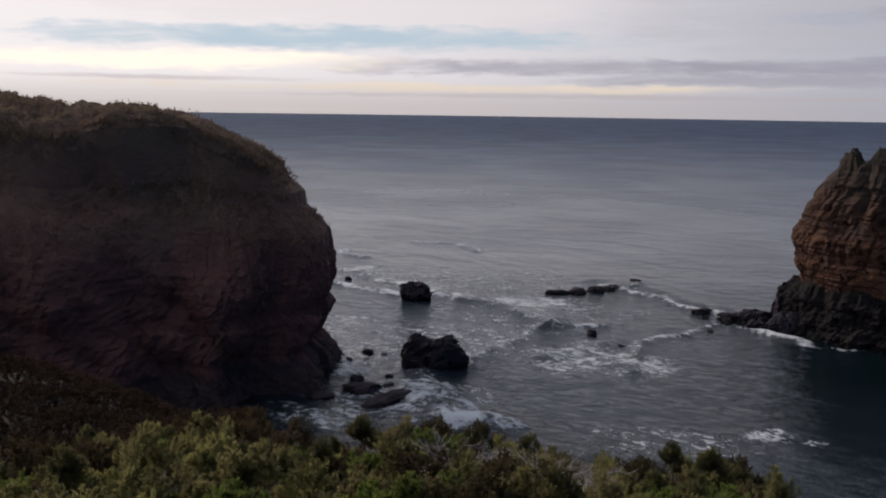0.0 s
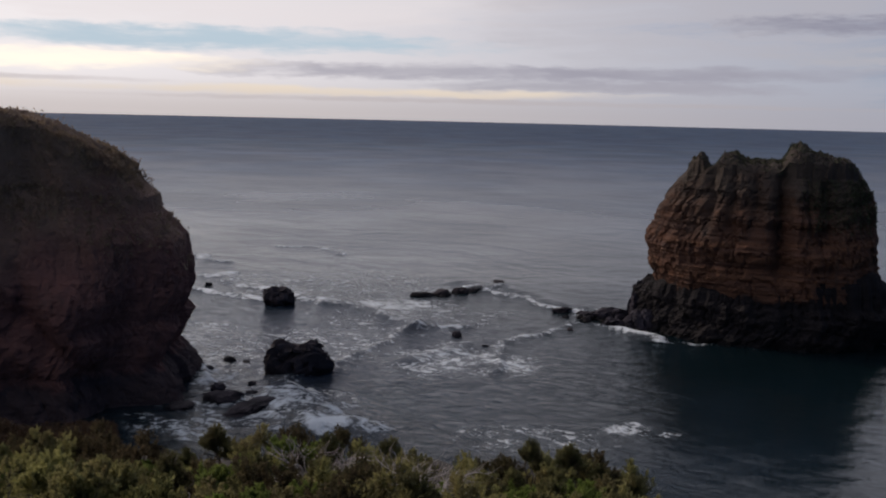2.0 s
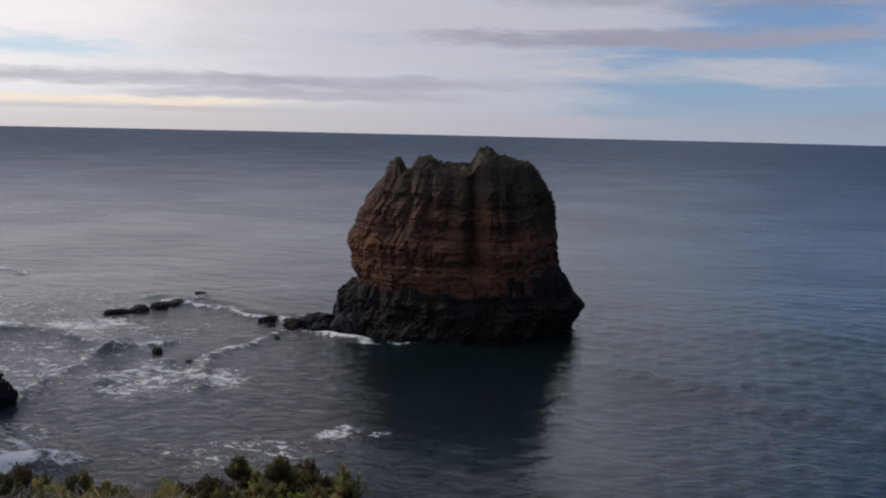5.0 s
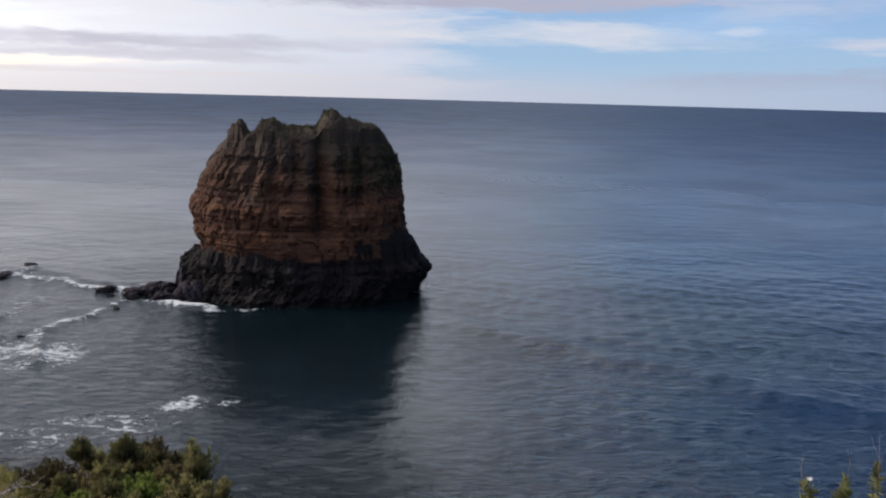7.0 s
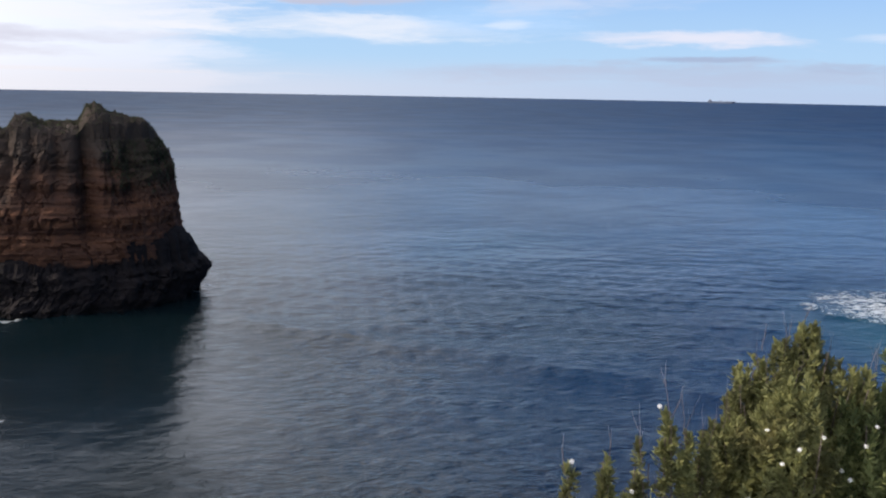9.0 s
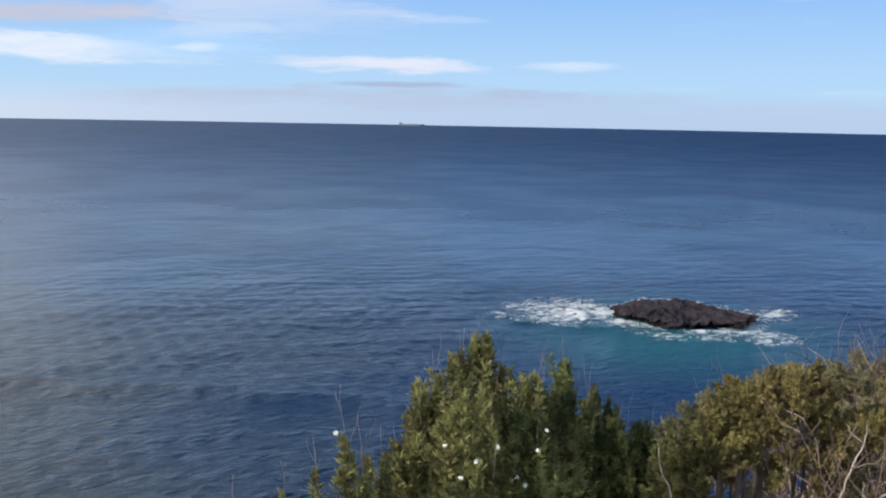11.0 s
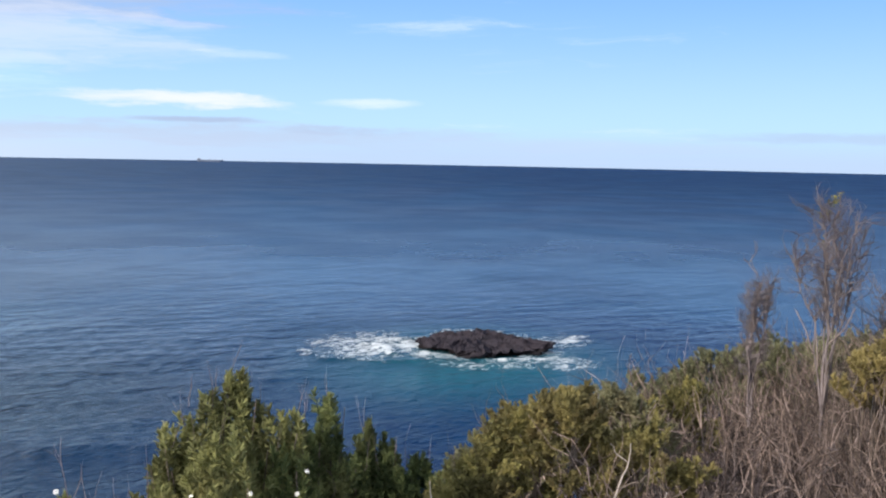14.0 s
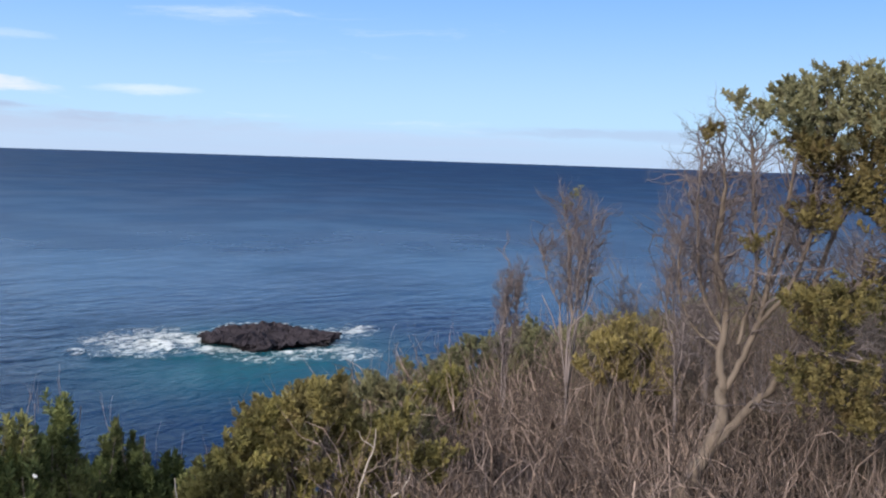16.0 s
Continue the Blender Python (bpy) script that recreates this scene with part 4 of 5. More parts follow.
brow = [head_pts[k] * (1 - f) + head_pts[k + 1] * f for k in range(148, 156) for f in (0, 0.17, 0.34, 0.5, 0.67, 0.84)]
cap = np.concatenate([head_pts[70:].reshape(-1, 3), np.array(brow).reshape(-1, 3)])
g = np.random.RandomState(8)
sel = cap[(cap[:, 0] > -95) & (cap[:, 2] > 12)]
patch = fractal(sel[:, 0] * 0.07 + sel[:, 2] * 0.05, sel[:, 2] * 0.11 - sel[:, 0] * 0.03 + 9, 77, 4)
sel = sel[g.rand(len(sel)) < smooth01((sel[:, 2] - 22 - 0.10 * (sel[:, 0] + 45) + 40 * (patch - 0.5)) / 16) ** 1.6 * 0.4]
sel = np.concatenate([sel, sel + g.normal(0, 0.5, sel.shape) * (1, 1, 0.2)])
tufts("headland_scrub", sel, LEAF_HEAD, "low dark coastal scrub over the headland top", 21, 0.38, 5)
top_rows = body_pts[224:].reshape(-1, 3)
top_rows = top_rows[top_rows[:, 2] > 29.0]
flank = body_pts[120:228].reshape(-1, 3)
side = (flank[:, 0] - STACK_C[0]) * heading(118).x + (flank[:, 1] - STACK_C[1]) * heading(118).y
grown = smooth01((side - 2.0 + 9 * (fractal(side * 0.3, flank[:, 2] * 0.35, 41, 3) - 0.5)) / 6) * smooth01((flank[:, 2] - 18.5) / 5)
flank = flank[np.random.RandomState(6).rand(len(flank)) < 0.16 * grown]
spots = np.concatenate([top_rows[np.random.RandomState(5).rand(len(top_rows)) < 0.09], flank])
tufts("scrub", spots, LEAF_LEDGE, "sparse low scrub on the ledges and top", 22, 0.34, 5, parent=sea_stack)
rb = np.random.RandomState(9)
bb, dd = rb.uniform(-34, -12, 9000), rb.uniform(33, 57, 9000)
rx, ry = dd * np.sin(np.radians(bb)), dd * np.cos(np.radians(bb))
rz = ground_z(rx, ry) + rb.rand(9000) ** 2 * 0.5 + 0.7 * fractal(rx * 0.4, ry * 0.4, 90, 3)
tufts("ridge_scrub", np.stack([rx, ry, rz], -1), LEAF_RIDGE_SHADE, "low brown scrub covering the lower ridge", 23, 0.14, 14)


# pale bare branches among the foreground scrub
def bare_shrub(seed, n, height, r, label, group, depth=3, spread=0.5, kids=3, lift=0.2, lean=0.6, mat=BARK_TWIG, name="bare_shrub", radius=0.6, crook=0.25, even=0.0):
    bush = thing(name, (0, 0, -60), label, "shrub", group)
    bush["tall"] = height
    g, branches = random.Random(seed + 5), []
    for k in range(n):
        one = Twigs(seed * 50 + k)
        a, q = g.random() * 6.283, g.random() ** 0.5
        p = Vector((math.cos(a) * q * radius * 0.35, math.sin(a) * q * radius * 0.35, -0.1))
        one.grow(p, Vector((math.cos(a) * q * lean, math.sin(a) * q * lean, 1)), height * g.uniform(0.38, 0.55), r * g.uniform(0.6, 1.2), depth, kids, spread, lift, crook)
        branches.append(one)
    highest = max(p.z for one in branches for p in one.v)
    for one in branches:
        own = max(p.z for p in one.v)
        stretch = height / (highest * (1 - even) + own * even * g.uniform(1.0, 1.22))
        for p in one.v:
            p.z *= stretch
        part("branch", one.mesh("branch", mat), bush)
    return bush


dead = bare_shrub(31, 6, 1.5, 0.030, "dead shrub with pale bare branches on the slope", "dead shrubs", 3, 0.7, 3, 0.05, 0.9, BARK_PALE, radius=0.5)
for b, d, top, size in ((-0.3, 20.5, -19.3, 1.2), (1.2, 19, -20.6, 1.0), (3.6, 17, -21.3, 1.0), (6.4, 19.5, -20.3, 1.2), (7.6, 18.5, -20.8, 1.2), (8.8, 17, -21.6, 1.1)):
    plant(dead, b, d, top, size, b * 50)
for o in (*dead.children_recursive, dead):
    bpy.data.objects.remove(o)


STAND, STAND_LATE = Vector((0.76, 0.16, 37.935)), Vector((0.86, -0.12, 37.93))


def near(bearing, height, d):
    """A place at that bearing, angle above the level and distance from where the camera ends up."""
    h, late = heading(bearing) * d, min(max((bearing - 90) / 4, 0), 1)
    return STAND.lerp(STAND_LATE, late) + Vector((h.x, h.y, d * math.tan(radians(height))))


def plant_near(kind, bearing, d, top, size, turn):
    p = near(bearing, top, d)
    ground = float(ground_z(np.array(p.x), np.array(p.y)))
    size = min(max(size, 1.2 * (p.z - ground) / kind["tall"]), 1.9)
    tall = kind["tall"] * size
    z = max(ground - 0.4 * tall, min(ground + 0.1, p.z - tall))
    return copy_thing(kind, pose(p.x, p.y, z, 0, 0, turn) @ Matrix.Scale(size, 4))


# flowering daisy bush close by
def flower_mesh(spots, seed):
    g = random.Random(seed)
    v, f = [], []
    for p, d in spots:
        c = p + Vector((g.gauss(0, 0.012), g.gauss(0, 0.012), 0.01 + g.random() * 0.01))
        n = (d * 0.5 + Vector((-0.6, -0.4, 0.5)) + Vector((g.gauss(0, 0.3), g.gauss(0, 0.3), 0))).normalized()
        a = n.orthogonal().normalized()
        b = n.cross(a)
        for k in range(7):
            w = 6.283 * k / 7 + g.random() * 0.3
            u, s = a * math.cos(w) + b * math.sin(w), b * math.cos(w) - a * math.sin(w)
            i = len(v)
            v += [c, c + u * 0.0068 + s * 0.0023, c + u * 0.0108 - n * 0.002, c + u * 0.0068 - s * 0.0023]
            f.append((i, i + 1, i + 2, i + 3))
    return quads_of("flower", np.array([tuple(p) for p in v]), np.array(f), PETAL)


def rooted(top_at, height):
    """Foot on the slope below that top, and how much taller than its crown the bush then is."""
    x, y, z = top_at
    foot = min(float(ground_z(np.array(x), np.array(y))) - 0.05, z - height)
    return Vector((x, y, foot)), z - height - foot


def crooked(tw, a, b, r0, r1, wander=0.06, steps=7, sides=5):
    """A stem from a to b that wanders a little and rises steeply at first."""
    pts, drift = [], Vector()
    for k in range(steps):
        t = k / (steps - 1)
        drift += Vector((tw.rng.gauss(0, 1), tw.rng.gauss(0, 1), 0)) * wander / steps
        side = t ** 1.5
        pts.append(Vector((a.x + (b.x - a.x) * side, a.y + (b.y - a.y) * side, a.z + (b.z - a.z) * t)) + drift * (1 - t) * 4 * t)
    tw.tube(pts, r0, r1, sides)
    return pts


def daisy_bush(seed, peaks, label, leaf, flowers=8, length=0.034, per=40, dens=1.0, sprigs=2):
    """Peaks: bearing, height, distance, half width and depth of each upright mass of leafy shoots."""
    tops = [near(b, h, d) for b, h, d, _, _ in peaks]
    mid = sum(tops, Vector()) / len(tops)
    foot = Vector((mid.x, mid.y, float(ground_z(np.array(mid.x), np.array(mid.y))) - 0.05))
    bush = thing("daisy_bush", foot, label, "bush", "flowering bushes")
    g, rng, spots, wood, dry = np.random.RandomState(seed), random.Random(seed), [], Twigs(seed), Twigs(seed + 1)
    for (b, h, d, half, deep), top in zip(peaks, tops):
        q = top - foot
        wave = g.rand(4) * 6.28
        for _ in range(max(int(dens * 1150 * half * deep), 6)):
            s, a = g.rand() ** 0.75, g.rand() * 2 * math.pi
            rim = half * (0.10 + 0.95 * s ** 0.6) * (1 + 0.22 * math.sin(2 * a + wave[0]) + 0.16 * math.sin(5 * a + wave[1] + 9 * s) + 0.12 * math.sin(17 * s + wave[2]))
            rr = rim * (0.5 + 0.5 * g.rand() ** 0.5)
            way = Vector((math.cos(a) * 0.75 * s, math.sin(a) * 0.75 * s, 0.85)) + Vector(g.normal(0, 0.16, 3))
            spots.append((q + Vector((math.cos(a) * rr, math.sin(a) * rr, -s * deep + g.normal(0, 0.02))), way.normalized()))
        for _ in range(4):
            end = q + Vector((rng.gauss(0, half * 0.3), rng.gauss(0, half * 0.3), -0.04 - 0.12 * rng.random()))
            pts = crooked(wood, Vector((rng.gauss(0, 0.05), rng.gauss(0, 0.05), 0)), end, 0.005, 0.002)
            for k in (3, 4, 5):
                wood.grow(pts[k], Vector((rng.gauss(0, 0.6), rng.gauss(0, 0.6), 0.8)), 0.16, 0.0032, 1, 2, 0.5, 0.15)
        for _ in range(sprigs):
            at = q + Vector((rng.gauss(0, half * 0.35), rng.gauss(0, half * 0.35), -0.06))
            dry.grow(at, Vector((rng.gauss(0, 0.16), rng.gauss(0, 0.16), 1)), rng.uniform(0.06, 0.14), 0.0016, 1, 2, 0.3, 0.2, 0.12)
    part("wood", wood.mesh("wood", BARK), bush)
    part("crown", shoot_mesh("crown", spots, leaf, per, 0.11, length, length * 0.29, seed), bush)
    if sprigs:
        tagged(part("dry_sprig", dry.mesh("dry_sprig", BARK_TWIG), bush, "thin dry brown sprigs"), kind="stuff")
    to = (mid - STAND).normalized()
    facing = sorted(spots, key=lambda p: p[0].x * to.x + p[0].y * to.y - 0.35 * p[0].z)[: 6 * flowers + 1]
    for p, e in rng.sample(facing, min(flowers, len(facing))):
        part("flower", flower_mesh([(p + e * 0.015 - Vector((to.x, to.y, 0)) * 0.02, e)], rng.randint(0, 999)), bush, "small white flower")
    return bush


daisy_bush(41, [(69.4, -12.9, 3.8, 0.20, 0.9), (67.6, -14.1, 3.75, 0.17, 0.8), (65.7, -15.9, 3.7, 0.17, 0.7), (71.9, -15.0, 3.7, 0.20, 0.8), (64.6, -19.0, 3.5, 0.18, 0.5), (68.6, -16.4, 3.5, 0.30, 0.6)],
           "leafy green bush with small white flowers", LEAF_DAISY, 8, dens=1.5)
daisy_bush(46, [(74.5, -14.3, 3.9, 0.14, 0.8), (73.0, -15.8, 3.8, 0.17, 0.7), (72.4, -17.6, 3.6, 0.22, 0.5)], "leafy green bush with small white flowers", LEAF_DAISY, 4, dens=1.5)
daisy_bush(43, [(76.5, -15.6, 4.8, 0.14, 0.9), (77.9, -17.0, 4.8, 0.19, 0.8), (75.6, -18.0, 4.6, 0.22, 0.6)], "dark green leafy bush on the slope edge", LEAF_DARKDAISY, 0, dens=1.5)
daisy_bush(47, [(79.9, -17.6, 4.9, 0.20, 0.8), (78.4, -18.6, 4.7, 0.22, 0.6)], "dark green leafy bush on the slope edge", LEAF_DARKDAISY, 0, dens=1.5)
daisy_bush(49, [(81.4, -18.3, 4.6, 0.17, 0.6), (82.6, -19.0, 4.5, 0.15, 0.5)], "dull green leafy bush on the slope edge", LEAF_DAISY, 1, dens=1.5)
daisy_bush(44, [(60.4, -18.6, 3.1, 0.035, 0.32), (61.6, -20.0, 3.1, 0.04, 0.3)], "low sparse green sprigs with white flowers", LEAF_DAISY, 1, dens=1.6)
daisy_bush(45, [(56.0, -22.0, 2.9, 0.035, 0.3), (53.5, -22.6, 2.9, 0.035, 0.3)], "low sparse green sprigs with white flowers", LEAF_DAISY, 1, dens=1.6, sprigs=1)
daisy_bush(50, [(58.4, -21.4, 3.0, 0.04, 0.3), (63.0, -21.0, 3.2, 0.06, 0.3)], "low sparse green sprigs with white flowers", LEAF_DAISY, 2, dens=1.4)


def olive_bush(seed, top_at, radius, height, n, label, leaf=None, per=30, length=0.030, group="olive bushes", deep=0.9, lumps=26, clump=0.2):
    """A dome of leafy clumps carried by bare forking branches."""
    p0, rise = rooted(top_at, height)
    bush = thing("olive_bush", p0, label, "bush", group)
    g, tw, spots = np.random.RandomState(seed), Twigs(seed), []
    tall, forks = rise + height, []
    for k in range(5):
        a = 6.283 * (k + g.rand() * 0.6) / 5
        fork = Vector((math.cos(a) * radius * 0.4, math.sin(a) * radius * 0.4, tall - height * deep * g.uniform(0.75, 0.95)))
        crooked(tw, Vector((math.cos(a) * 0.05, math.sin(a) * 0.05, 0)), fork, 0.014, 0.009, radius * 0.25, 7, 6)
        forks.append(fork)
    for _ in range(lumps):
        a, c = g.rand() * 6.283, g.rand() ** 0.85
        out = math.sqrt(1 - c * c)
        k = g.uniform(0.78, 1.02)
        at = Vector((math.cos(a) * out * radius * k, math.sin(a) * out * radius * k, tall - height * deep * (1 - c * k) - clump * radius * 0.5))
        fork = min(forks, key=lambda q: (q - at).length)
        crooked(tw, fork, at, 0.008, 0.003, radius * 0.2, 6, 4)
        away = Vector((math.cos(a) * out, math.sin(a) * out, c * 0.7 + 0.5)).normalized()
        for _ in range(max(n // lumps, 3)):
            d = Vector(g.normal(0, 1, 3)).normalized()
            p = at + Vector((d.x, d.y, d.z * 0.75)) * radius * clump * g.rand() ** 0.5 * g.uniform(0.7, 1.35)
            spots.append((p, (away * 0.7 + d * 0.6 + Vector((0, 0, 0.35))).normalized()))
    over = max(p.z for p, _ in spots) - tall
    part("wood", tw.mesh("wood", BARK), bush)
    part("crown", shoot_mesh("crown", [(p - Vector((0, 0, over)), d) for p, d in spots], leaf or LEAF_OLIVE, per, length * 2.6, length, length * 0.40, seed), bush)
    return bush


olive_bush(51, near(88.0, -13.4, 4.65), 0.38, 1.3, 820, "rounded yellow-green bush with bare inner branches", deep=0.42, lumps=44, clump=0.26)
olive_bush(52, near(84.0, -16.8, 4.40), 0.25, 1.0, 280, "small yellow-green bush with bare inner branches", deep=0.35, lumps=16, clump=0.34)
olive_bush(53, near(86.1, -15.0, 4.55), 0.24, 1.1, 300, "rounded olive-green bush beside the thicket", deep=0.4, lumps=18, clump=0.32)
olive_bush(56, near(92.2, -15.3, 4.60), 0.27, 1.1, 330, "rounded olive-green bush beside the thicket", deep=0.4, lumps=18, clump=0.32)
olive_bush(57, near(91.3, -13.5, 6.25), 0.36, 1.2, 380, "dull green scrub bush behind the thicket", LEAF_GREY, 26, 0.034, deep=0.45, lumps=22, clump=0.28)
olive_bush(58, near(93.2, -12.7, 7.00), 0.36, 1.2, 380, "dull green scrub bush behind the thicket", LEAF_OLIVE, 26, 0.034, deep=0.45, lumps=22, clump=0.28)
olive_bush(54, near(104.5, -9.1, 6.3), 0.27, 1.3, 480, "yellow-green bush behind the bare thicket", LEAF_YELLOW, deep=0.32, lumps=22, clump=0.32)
olive_bush(55, near(102.7, -10.3, 6.1), 0.17, 1.0, 240, "yellow-green bush behind the bare thicket", LEAF_YELLOW, deep=0.32, lumps=12, clump=0.4)
SKY_B, SKY_H = [80, 84, 88, 92, 97, 101, 106.6, 112, 126], [-19.0, -16.4, -13.6, -12.4, -10.7, -9.5, -8.6, -7.0, -5.0]
g = random.Random(12)
b = 83.0
while b < 126:
    d = g.uniform(9.5, 12)
    olive_bush(int(b * 10), near(b, float(np.interp(b, SKY_B, SKY_H)) + g.uniform(-0.2, 0.3) + (-0.4 if 87 < b < 95 else 0), d), g.uniform(0.6, 0.9), 1.7, 900, "dull green scrub bush on the far slope",
               LEAF_GREY, 26, 0.040, "hillside bushes", 0.5, 34)
    b += g.uniform(1.7, 2.6)

# thicket of bare grey-brown stems
thicket = [bare_shrub(60 + i, 30, 1.35, 0.0105, "thicket shrub of bare grey-brown stems", "bare thicket", 3, 0.50, 2, 0.30, 0.16, BARK_THICKET, radius=1.25, crook=0.50, even=0.9) for i in range(3)]
for d, drop, step, b in ((3.9, 4.6, 5.6, 98.0), (5.1, 1.9, 3.8, 95.5), (6.7, 0.5, 2.8, 94.5), (8.2, 0.2, 2.4, 95), (9.4, -0.2, 1.8, 95.5)):
    while b < (127 if d > 6 else 111):
        top = float(np.interp(b, SKY_B, SKY_H)) - drop + g.uniform(-0.5, 0.3) - (1.5 if 101 < b < 107 and d < 8 else 0)
        plant_near(thicket[g.randrange(3)], b, d * g.uniform(0.94, 1.06), top, g.uniform(0.85, 1.1), g.uniform(0, 360))
        b += step * g.uniform(0.8, 1.2)
# darker bark on these stems paints in the shade behind the tree
upright = bare_shrub(66, 16, 2.2, 0.012, "tall bare grey-brown shrub behind the tree", "bare thicket", 3, 0.42, 3, 0.12, 0.22, BARK, radius=0.5, crook=0.3)
thicket.append(upright)
for d, lift, step, b in ((6.4, -2.6, 1.7, 110.6), (7.4, -0.6, 1.8, 111.8)):
    while b < 125:
        plant_near(upright, b, d * g.uniform(0.95, 1.05), lift + g.uniform(-1.4, 0.6), 0.9, g.uniform(0, 360))
        b += step * g.uniform(0.8, 1.2)
for k in thicket:
    for o in (*k.children_recursive, k):
        bpy.data.objects.remove(o)


# tall bare shrubs that stand above the thicket
def tall_bare(seed, bearing, d, foot, top, label, leaders, width, low=0.3, twig=0.10):
    """Upright leaders that part above the foot, with fine rising twigs along their upper parts."""
    p0, z1 = near(bearing, foot, d), near(bearing, top, d).z
    bush = thing("bare_tree", p0 - Vector((0, 0, 0.4)), label, "tree", "bare trees")
    tall = z1 - p0.z + 0.4
    g, tips = random.Random(seed), []
    for k in range(leaders):
        tw = Twigs(seed * 20 + k)
        a = 6.283 * k / leaders + g.random()
        reach = width * g.uniform(0.35, 1.0) if k else 0.06
        end = Vector((math.cos(a) * reach, math.sin(a) * reach, tall * (1 if k == 0 else g.uniform(0.76, 0.97))))
        pts = [Vector((end.x * t ** 1.7 + g.gauss(0, 0.035) * t, end.y * t ** 1.7 + g.gauss(0, 0.035) * t, end.z * t)) for t in (0, 0.15, 0.3, 0.45, 0.6, 0.75, 0.88, 1)]
        tw.tube(pts, 0.008 if k else 0.012, 0.002, 5)
        for i in range(30):
            t = g.uniform(low, 1.0)
            j = min(int(t * 7), 6)
            start = pts[j].lerp(pts[j + 1], t * 7 - j)
            b = g.random() * 6.283
            tw.grow(start, Vector((math.cos(b), math.sin(b), 1.25)), twig * g.uniform(0.5, 1.3), 0.0038, 2, 3, 0.6, 0.10, 0.34, 0.72)
        part("branch", tw.mesh("branch", BARK_SHRUB), bush)
        tips += tw.tips
    return bush, tips


tall_bare(71, 96.7, 6.7, -12.0, -5.7, "slender bare shrub standing above the thicket", 6, 0.19, 0.35, 0.085)
tall_bare(75, 103.9, 7.4, -12.0, -7.4, "slender bare shrub standing above the thicket", 3, 0.12, 0.4, 0.07)
spire, tips = tall_bare(72, 100.6, 6.4, -12.0, -2.3, "tall bare shrub with a few green leaf tufts", 8, 0.32, 0.50, 0.11)
tall_bare(76, 107.2, 5.8, -12.5, -3.6, "slender bare shrub standing beside the tree", 5, 0.16, 0.3, 0.085)
tall_bare(77, 108.8, 6.0, -12.5, -1.2, "slender bare shrub standing beside the tree", 5, 0.18, 0.3, 0.085)
snag = Twigs(720)
for way in (((99.9, -10.8), (99.5, -9.6), (98.8, -8.3)), ((100.2, -11.6), (100.1, -10.4), (99.9, -8.7)), ((100.7, -10.2), (101.5, -9.3), (102.0, -8.0))):
    snag.tube([near(b, h, 6.25) - spire.location for b, h in way], 0.0055, 0.0025, 5)
part("snag", snag.mesh("snag", BARK_TWIG), spire, "pale broken branch")
tuft_at = [(p, e) for p, e in tips if p.z > 0.75 * max(q.z for q, _ in tips)][:9]
tagged(part("leaf_tuft", leaf_mesh("leaf_tuft", tuft_at, LEAF_OLIVE, 16, 0.05, 0.022, 0.010, 72), spire, "small yellow-green leaf tuft"), kind="stuff")


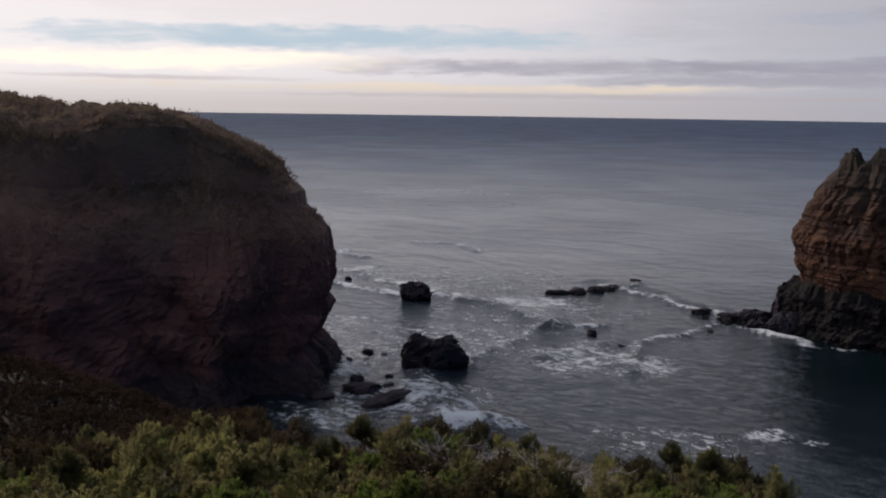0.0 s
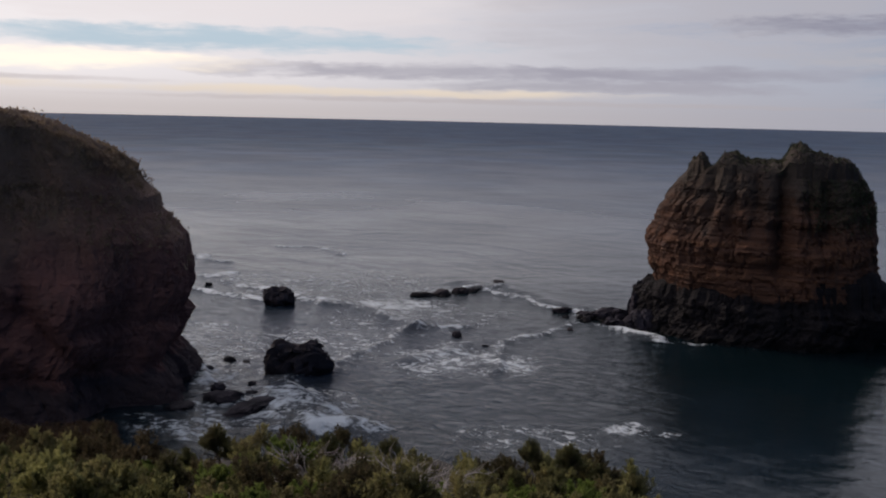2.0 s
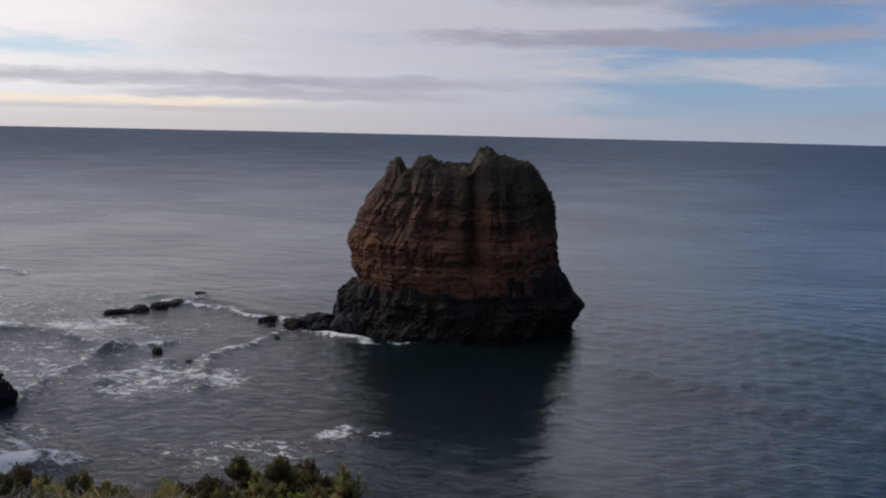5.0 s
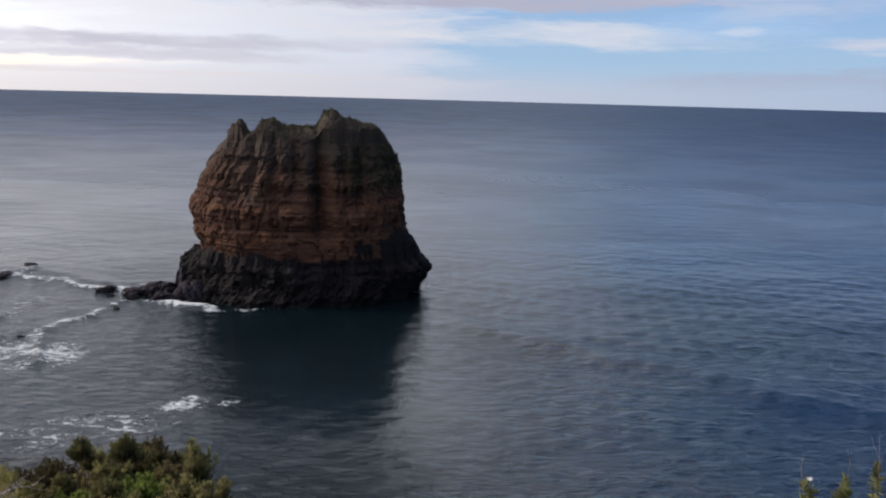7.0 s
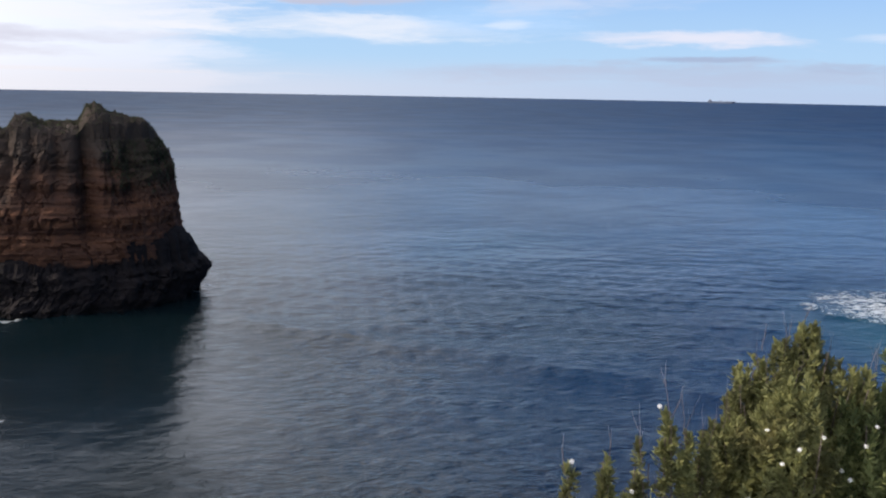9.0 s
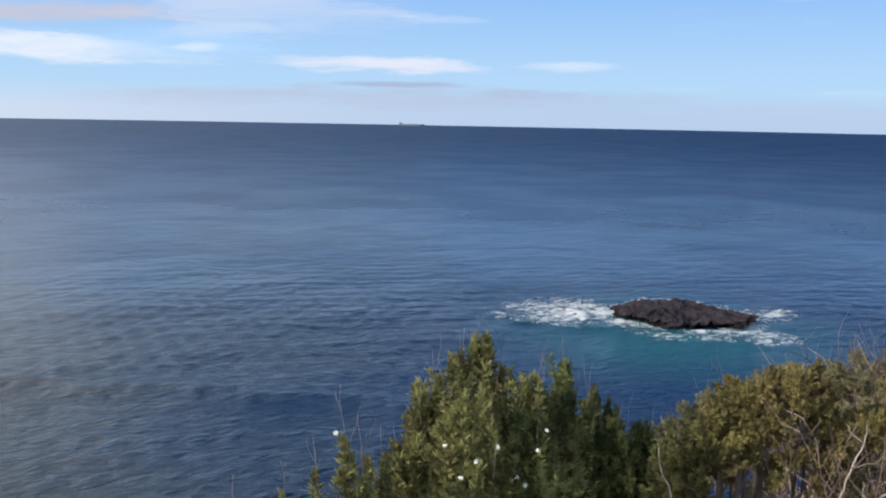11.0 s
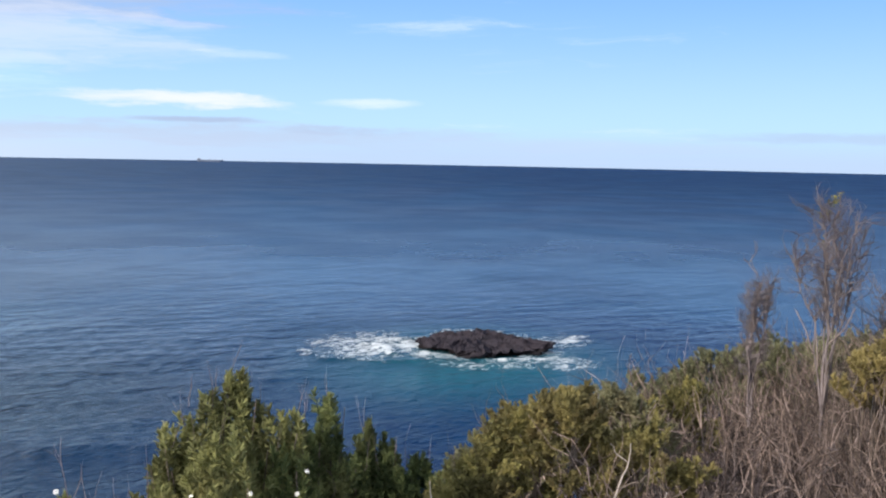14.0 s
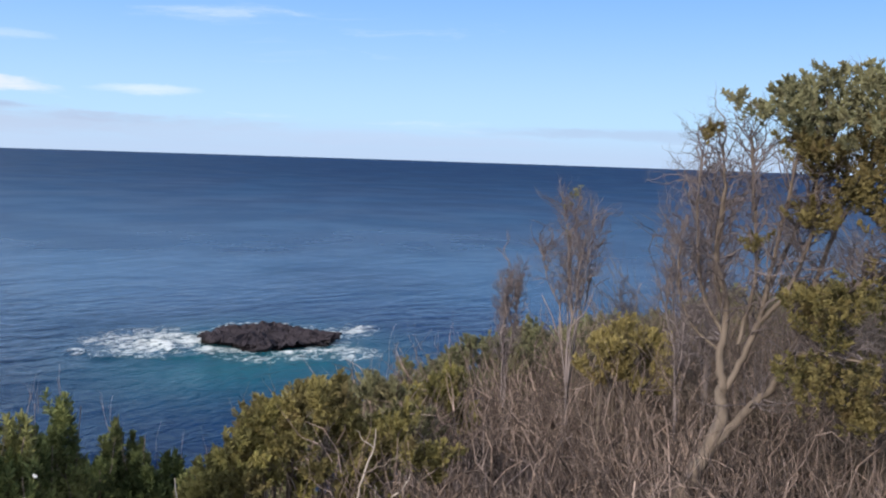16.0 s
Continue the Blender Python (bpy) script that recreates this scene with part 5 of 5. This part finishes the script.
def big_tree():
    """Leaning grey trunk that forks into twisted limbs, twiggy on one side and leafy on the other."""
    base = near(107.3, -24, 4.6)
    tree = thing("coastal_tree", base, "twisted grey tree, half bare twigs and half green leaf clumps", "tree")

    def spot(bearing, height, d=4.9):
        return near(bearing, height, d - 0.3) - base

    def bough(pts, r0, r1, seed, sides=9):
        """A crooked tapering limb through these places."""
        one, fine = Twigs(seed), []
        P = [pts[0] * 2 - pts[1], *pts, pts[-1] * 2 - pts[-2]]
        for a, b, c, d in zip(P, P[1:], P[2:], P[3:]):
            for k in range(6):
                t = k / 6
                q = b * 2 + (c - a) * t + (a * 2 - b * 5 + c * 4 - d) * t * t + (b * 3 - a - c * 3 + d) * t ** 3
                fine.append(q * 0.5 + Vector([one.rng.gauss(0, r0 * 0.15) for _ in range(3)]))
        fine.append(pts[-1])
        one.tube(fine, r0, r1, sides)
        return one

    fork = spot(109.6, -15.9)
    part("trunk", bough([spot(106.4, -30), spot(107.0, -22.5), spot(108.2, -18.8), fork, spot(109.9, -13.0)], 0.050, 0.028, 5, 12).mesh("trunk", BARK), tree)
    limbs = [
        [spot(109.9, -13.2), spot(109.6, -11.2), spot(109.8, -8.5), spot(109.0, -5.0), spot(109.3, -1.5)],
        [spot(108.7, -17.7), spot(109.9, -16.0), spot(111.4, -14.2), spot(112.7, -12.5), spot(113.7, -10.0, 5.0), spot(114.8, -6.0, 5.1), spot(115.8, -1.5, 5.2)],
        [spot(109.9, -13.4), spot(110.9, -11.2), spot(111.7, -8.8), spot(112.1, -6.1), spot(112.8, -2.0), spot(113.2, 1.0)],
        [spot(109.7, -9.0), spot(109.0, -6.0), spot(109.3, -2.0), spot(109.0, 1.2)],
        [spot(113.4, -10.9, 5.0), spot(115.2, -10.6, 4.9), spot(118, -10.9, 4.8)],
        [spot(115.0, -8.0, 5.05), spot(117.0, -6.5, 4.9), spot(119.5, -5.0, 4.8)],
        [spot(111.4, -9.5), spot(113.2, -7.0), spot(114.3, -3.0), spot(114.0, 1.5)],
        [spot(110.6, -10.5), spot(111.3, -6), spot(110.8, -1.0), spot(110.6, 1.6)],
        [spot(109.7, -10.0), spot(108.3, -7.4), spot(107.8, -3.0), spot(107.9, 0.4)],
        [spot(111.9, -7.4), spot(113.4, -3.5, 5.1), spot(114.6, 0.5, 5.2), spot(115.6, 3.4, 5.3)],
        [spot(115.4, -3.5, 5.15), spot(116.8, -0.5, 5.1), spot(117.6, 3.0, 5.1)],
        [spot(109.6, -11.0), spot(107.9, -9.6), spot(107.0, -7.4), spot(106.9, -4.6)],
    ]
    for i, pts in enumerate(limbs):
        r = (0.022, 0.026, 0.017, 0.012, 0.013, 0.014, 0.012, 0.011, 0.010, 0.011, 0.012, 0.008)[i]
        limb, twig = part("limb", bough(pts, r, r * 0.4, 100 + i).mesh("limb", BARK), tree), Twigs(9 + i)
        for k in range(40):
            q = twig.rng.uniform(0.3, 1.0)
            j = min(int(q * (len(pts) - 1)), len(pts) - 2)
            p = pts[j].lerp(pts[j + 1], q * (len(pts) - 1) - j)
            twig.grow(p, Vector((twig.rng.gauss(0, 0.65), twig.rng.gauss(0, 0.65), 0.7)), 0.125, min(r * 0.45, 0.0050), 3, 2, 0.70, 0.10, 0.36, 0.76)
        tagged(part("twig", twig.mesh("twig", BARK_SHRUB), limb, "fine bare grey twigs"), kind="stuff")
    crowns = [(113.2, 4.3, 0.10), (115.2, 5.0, 0.12), (117.0, 4.6, 0.14), (119.2, 4.4, 0.15), (113.6, 3.0, 0.10), (114.8, 2.7, 0.15), (116.8, 2.6, 0.17), (118.8, 2.2, 0.17), (113.4, 1.4, 0.08),
              (115.2, 0.9, 0.13), (117.4, 0.6, 0.16), (119.6, 0.2, 0.16), (109.7, 3.9, 0.06), (111.2, 3.3, 0.05), (112.3, 3.8, 0.07), (108.2, 2.0, 0.04), (111.3, -4.2, 0.06), (114.2, -2.6, 0.09), (116.4, -1.2, 0.08), (118.5, -2.4, 0.10),
              (114.4, -7.4, 0.11), (116.0, -7.6, 0.15), (118.0, -6.8, 0.17), (115.2, -8.9, 0.10), (114.2, -11.6, 0.10), (115.8, -12.2, 0.15), (117.8, -11.6, 0.17),
              (117.6, -13.6, 0.10)]
    for i, (b, h, w) in enumerate(crowns):
        g = np.random.RandomState(200 + i)
        spots = []
        for _ in range(52 if w > 0.07 else 12):
            n = g.normal(0, 1, 3)
            n /= np.linalg.norm(n)
            at = spot(b, h, 4.9 + g.uniform(-0.3, 0.3)) + Vector(n * g.rand() ** 0.4 * (w * 1.6, w * 1.6, w * 0.62)) + Vector((0, 0, w * 0.35 * math.sin(9 * n[0] + i)))
            spots.append((at, Vector((n[0] * 0.7, n[1] * 0.7, 0.55)).normalized()))
        tagged(part("leaf_clump", shoot_mesh("leaf_clump", spots, LEAF_TREE if h < 2.4 else LEAF_GREY, 28, 0.065, 0.028, 0.0105, 300 + i), tree), kind="stuff")


big_tree()


# a pale dead branch in front of the yellow-green bush
def dead_branch(forks, label):
    """Each fork: radius at its ends, then bearing and height of the places that it passes."""
    at = lambda b, h: STAND + heading(b) * 3.95 + Vector((0, 0, 3.95 * math.tan(radians(h))))
    base = at(*forks[0][2])
    base.z = float(ground_z(np.array(base.x), np.array(base.y))) - 0.05
    snag = thing("dead_branch", base, label, "branch", "dead branches")
    for i, (r0, r1, *way) in enumerate(forks):
        tw = Twigs(400 + i)
        pts = [at(b, h) - base for b, h in way]
        if i == 0:
            pts.insert(0, Vector((0, 0, 0)))
        fine = []
        for a, b in zip(pts, pts[1:]):
            fine += [a.lerp(b, t) + Vector([tw.rng.gauss(0, 0.004) for _ in range(3)]) for t in (0, 0.33, 0.67)]
        tw.tube(fine + [pts[-1]], r0, r1, 6)
        part("branch", tw.mesh("branch", BARK_PALE if i < 3 else BARK), snag)
    return snag


dead_branch([(0.0055, 0.004, (91.7, -20.8), (92.2, -19.2), (92.7, -17.9)), (0.0035, 0.0015, (92.7, -17.9), (92.9, -17.2), (92.9, -16.4)), (0.003, 0.0015, (92.8, -17.5), (92.1, -17.0), (91.7, -16.5)),
             (0.004, 0.0015, (92.3, -19.0), (93.5, -18.4), (94.6, -17.8)), (0.0025, 0.001, (93.6, -18.4), (94.2, -18.9), (94.8, -19.0))], "pale dead forked branch in front of the bush")
dead_branch([(0.0055, 0.004, (92.6, -22.0), (93.4, -20.8), (94.4, -20.0)), (0.003, 0.0015, (94.4, -20.0), (94.9, -19.5), (95.1, -18.9)), (0.003, 0.0015, (93.4, -20.8), (93.0, -20.2), (92.9, -19.6))], "pale dead forked branch in front of the bush")
dead_branch([(0.004, 0.002, (81.8, -22.0), (81.0, -20.2), (80.9, -19.2))], "thin pale dead stick beside the bush")
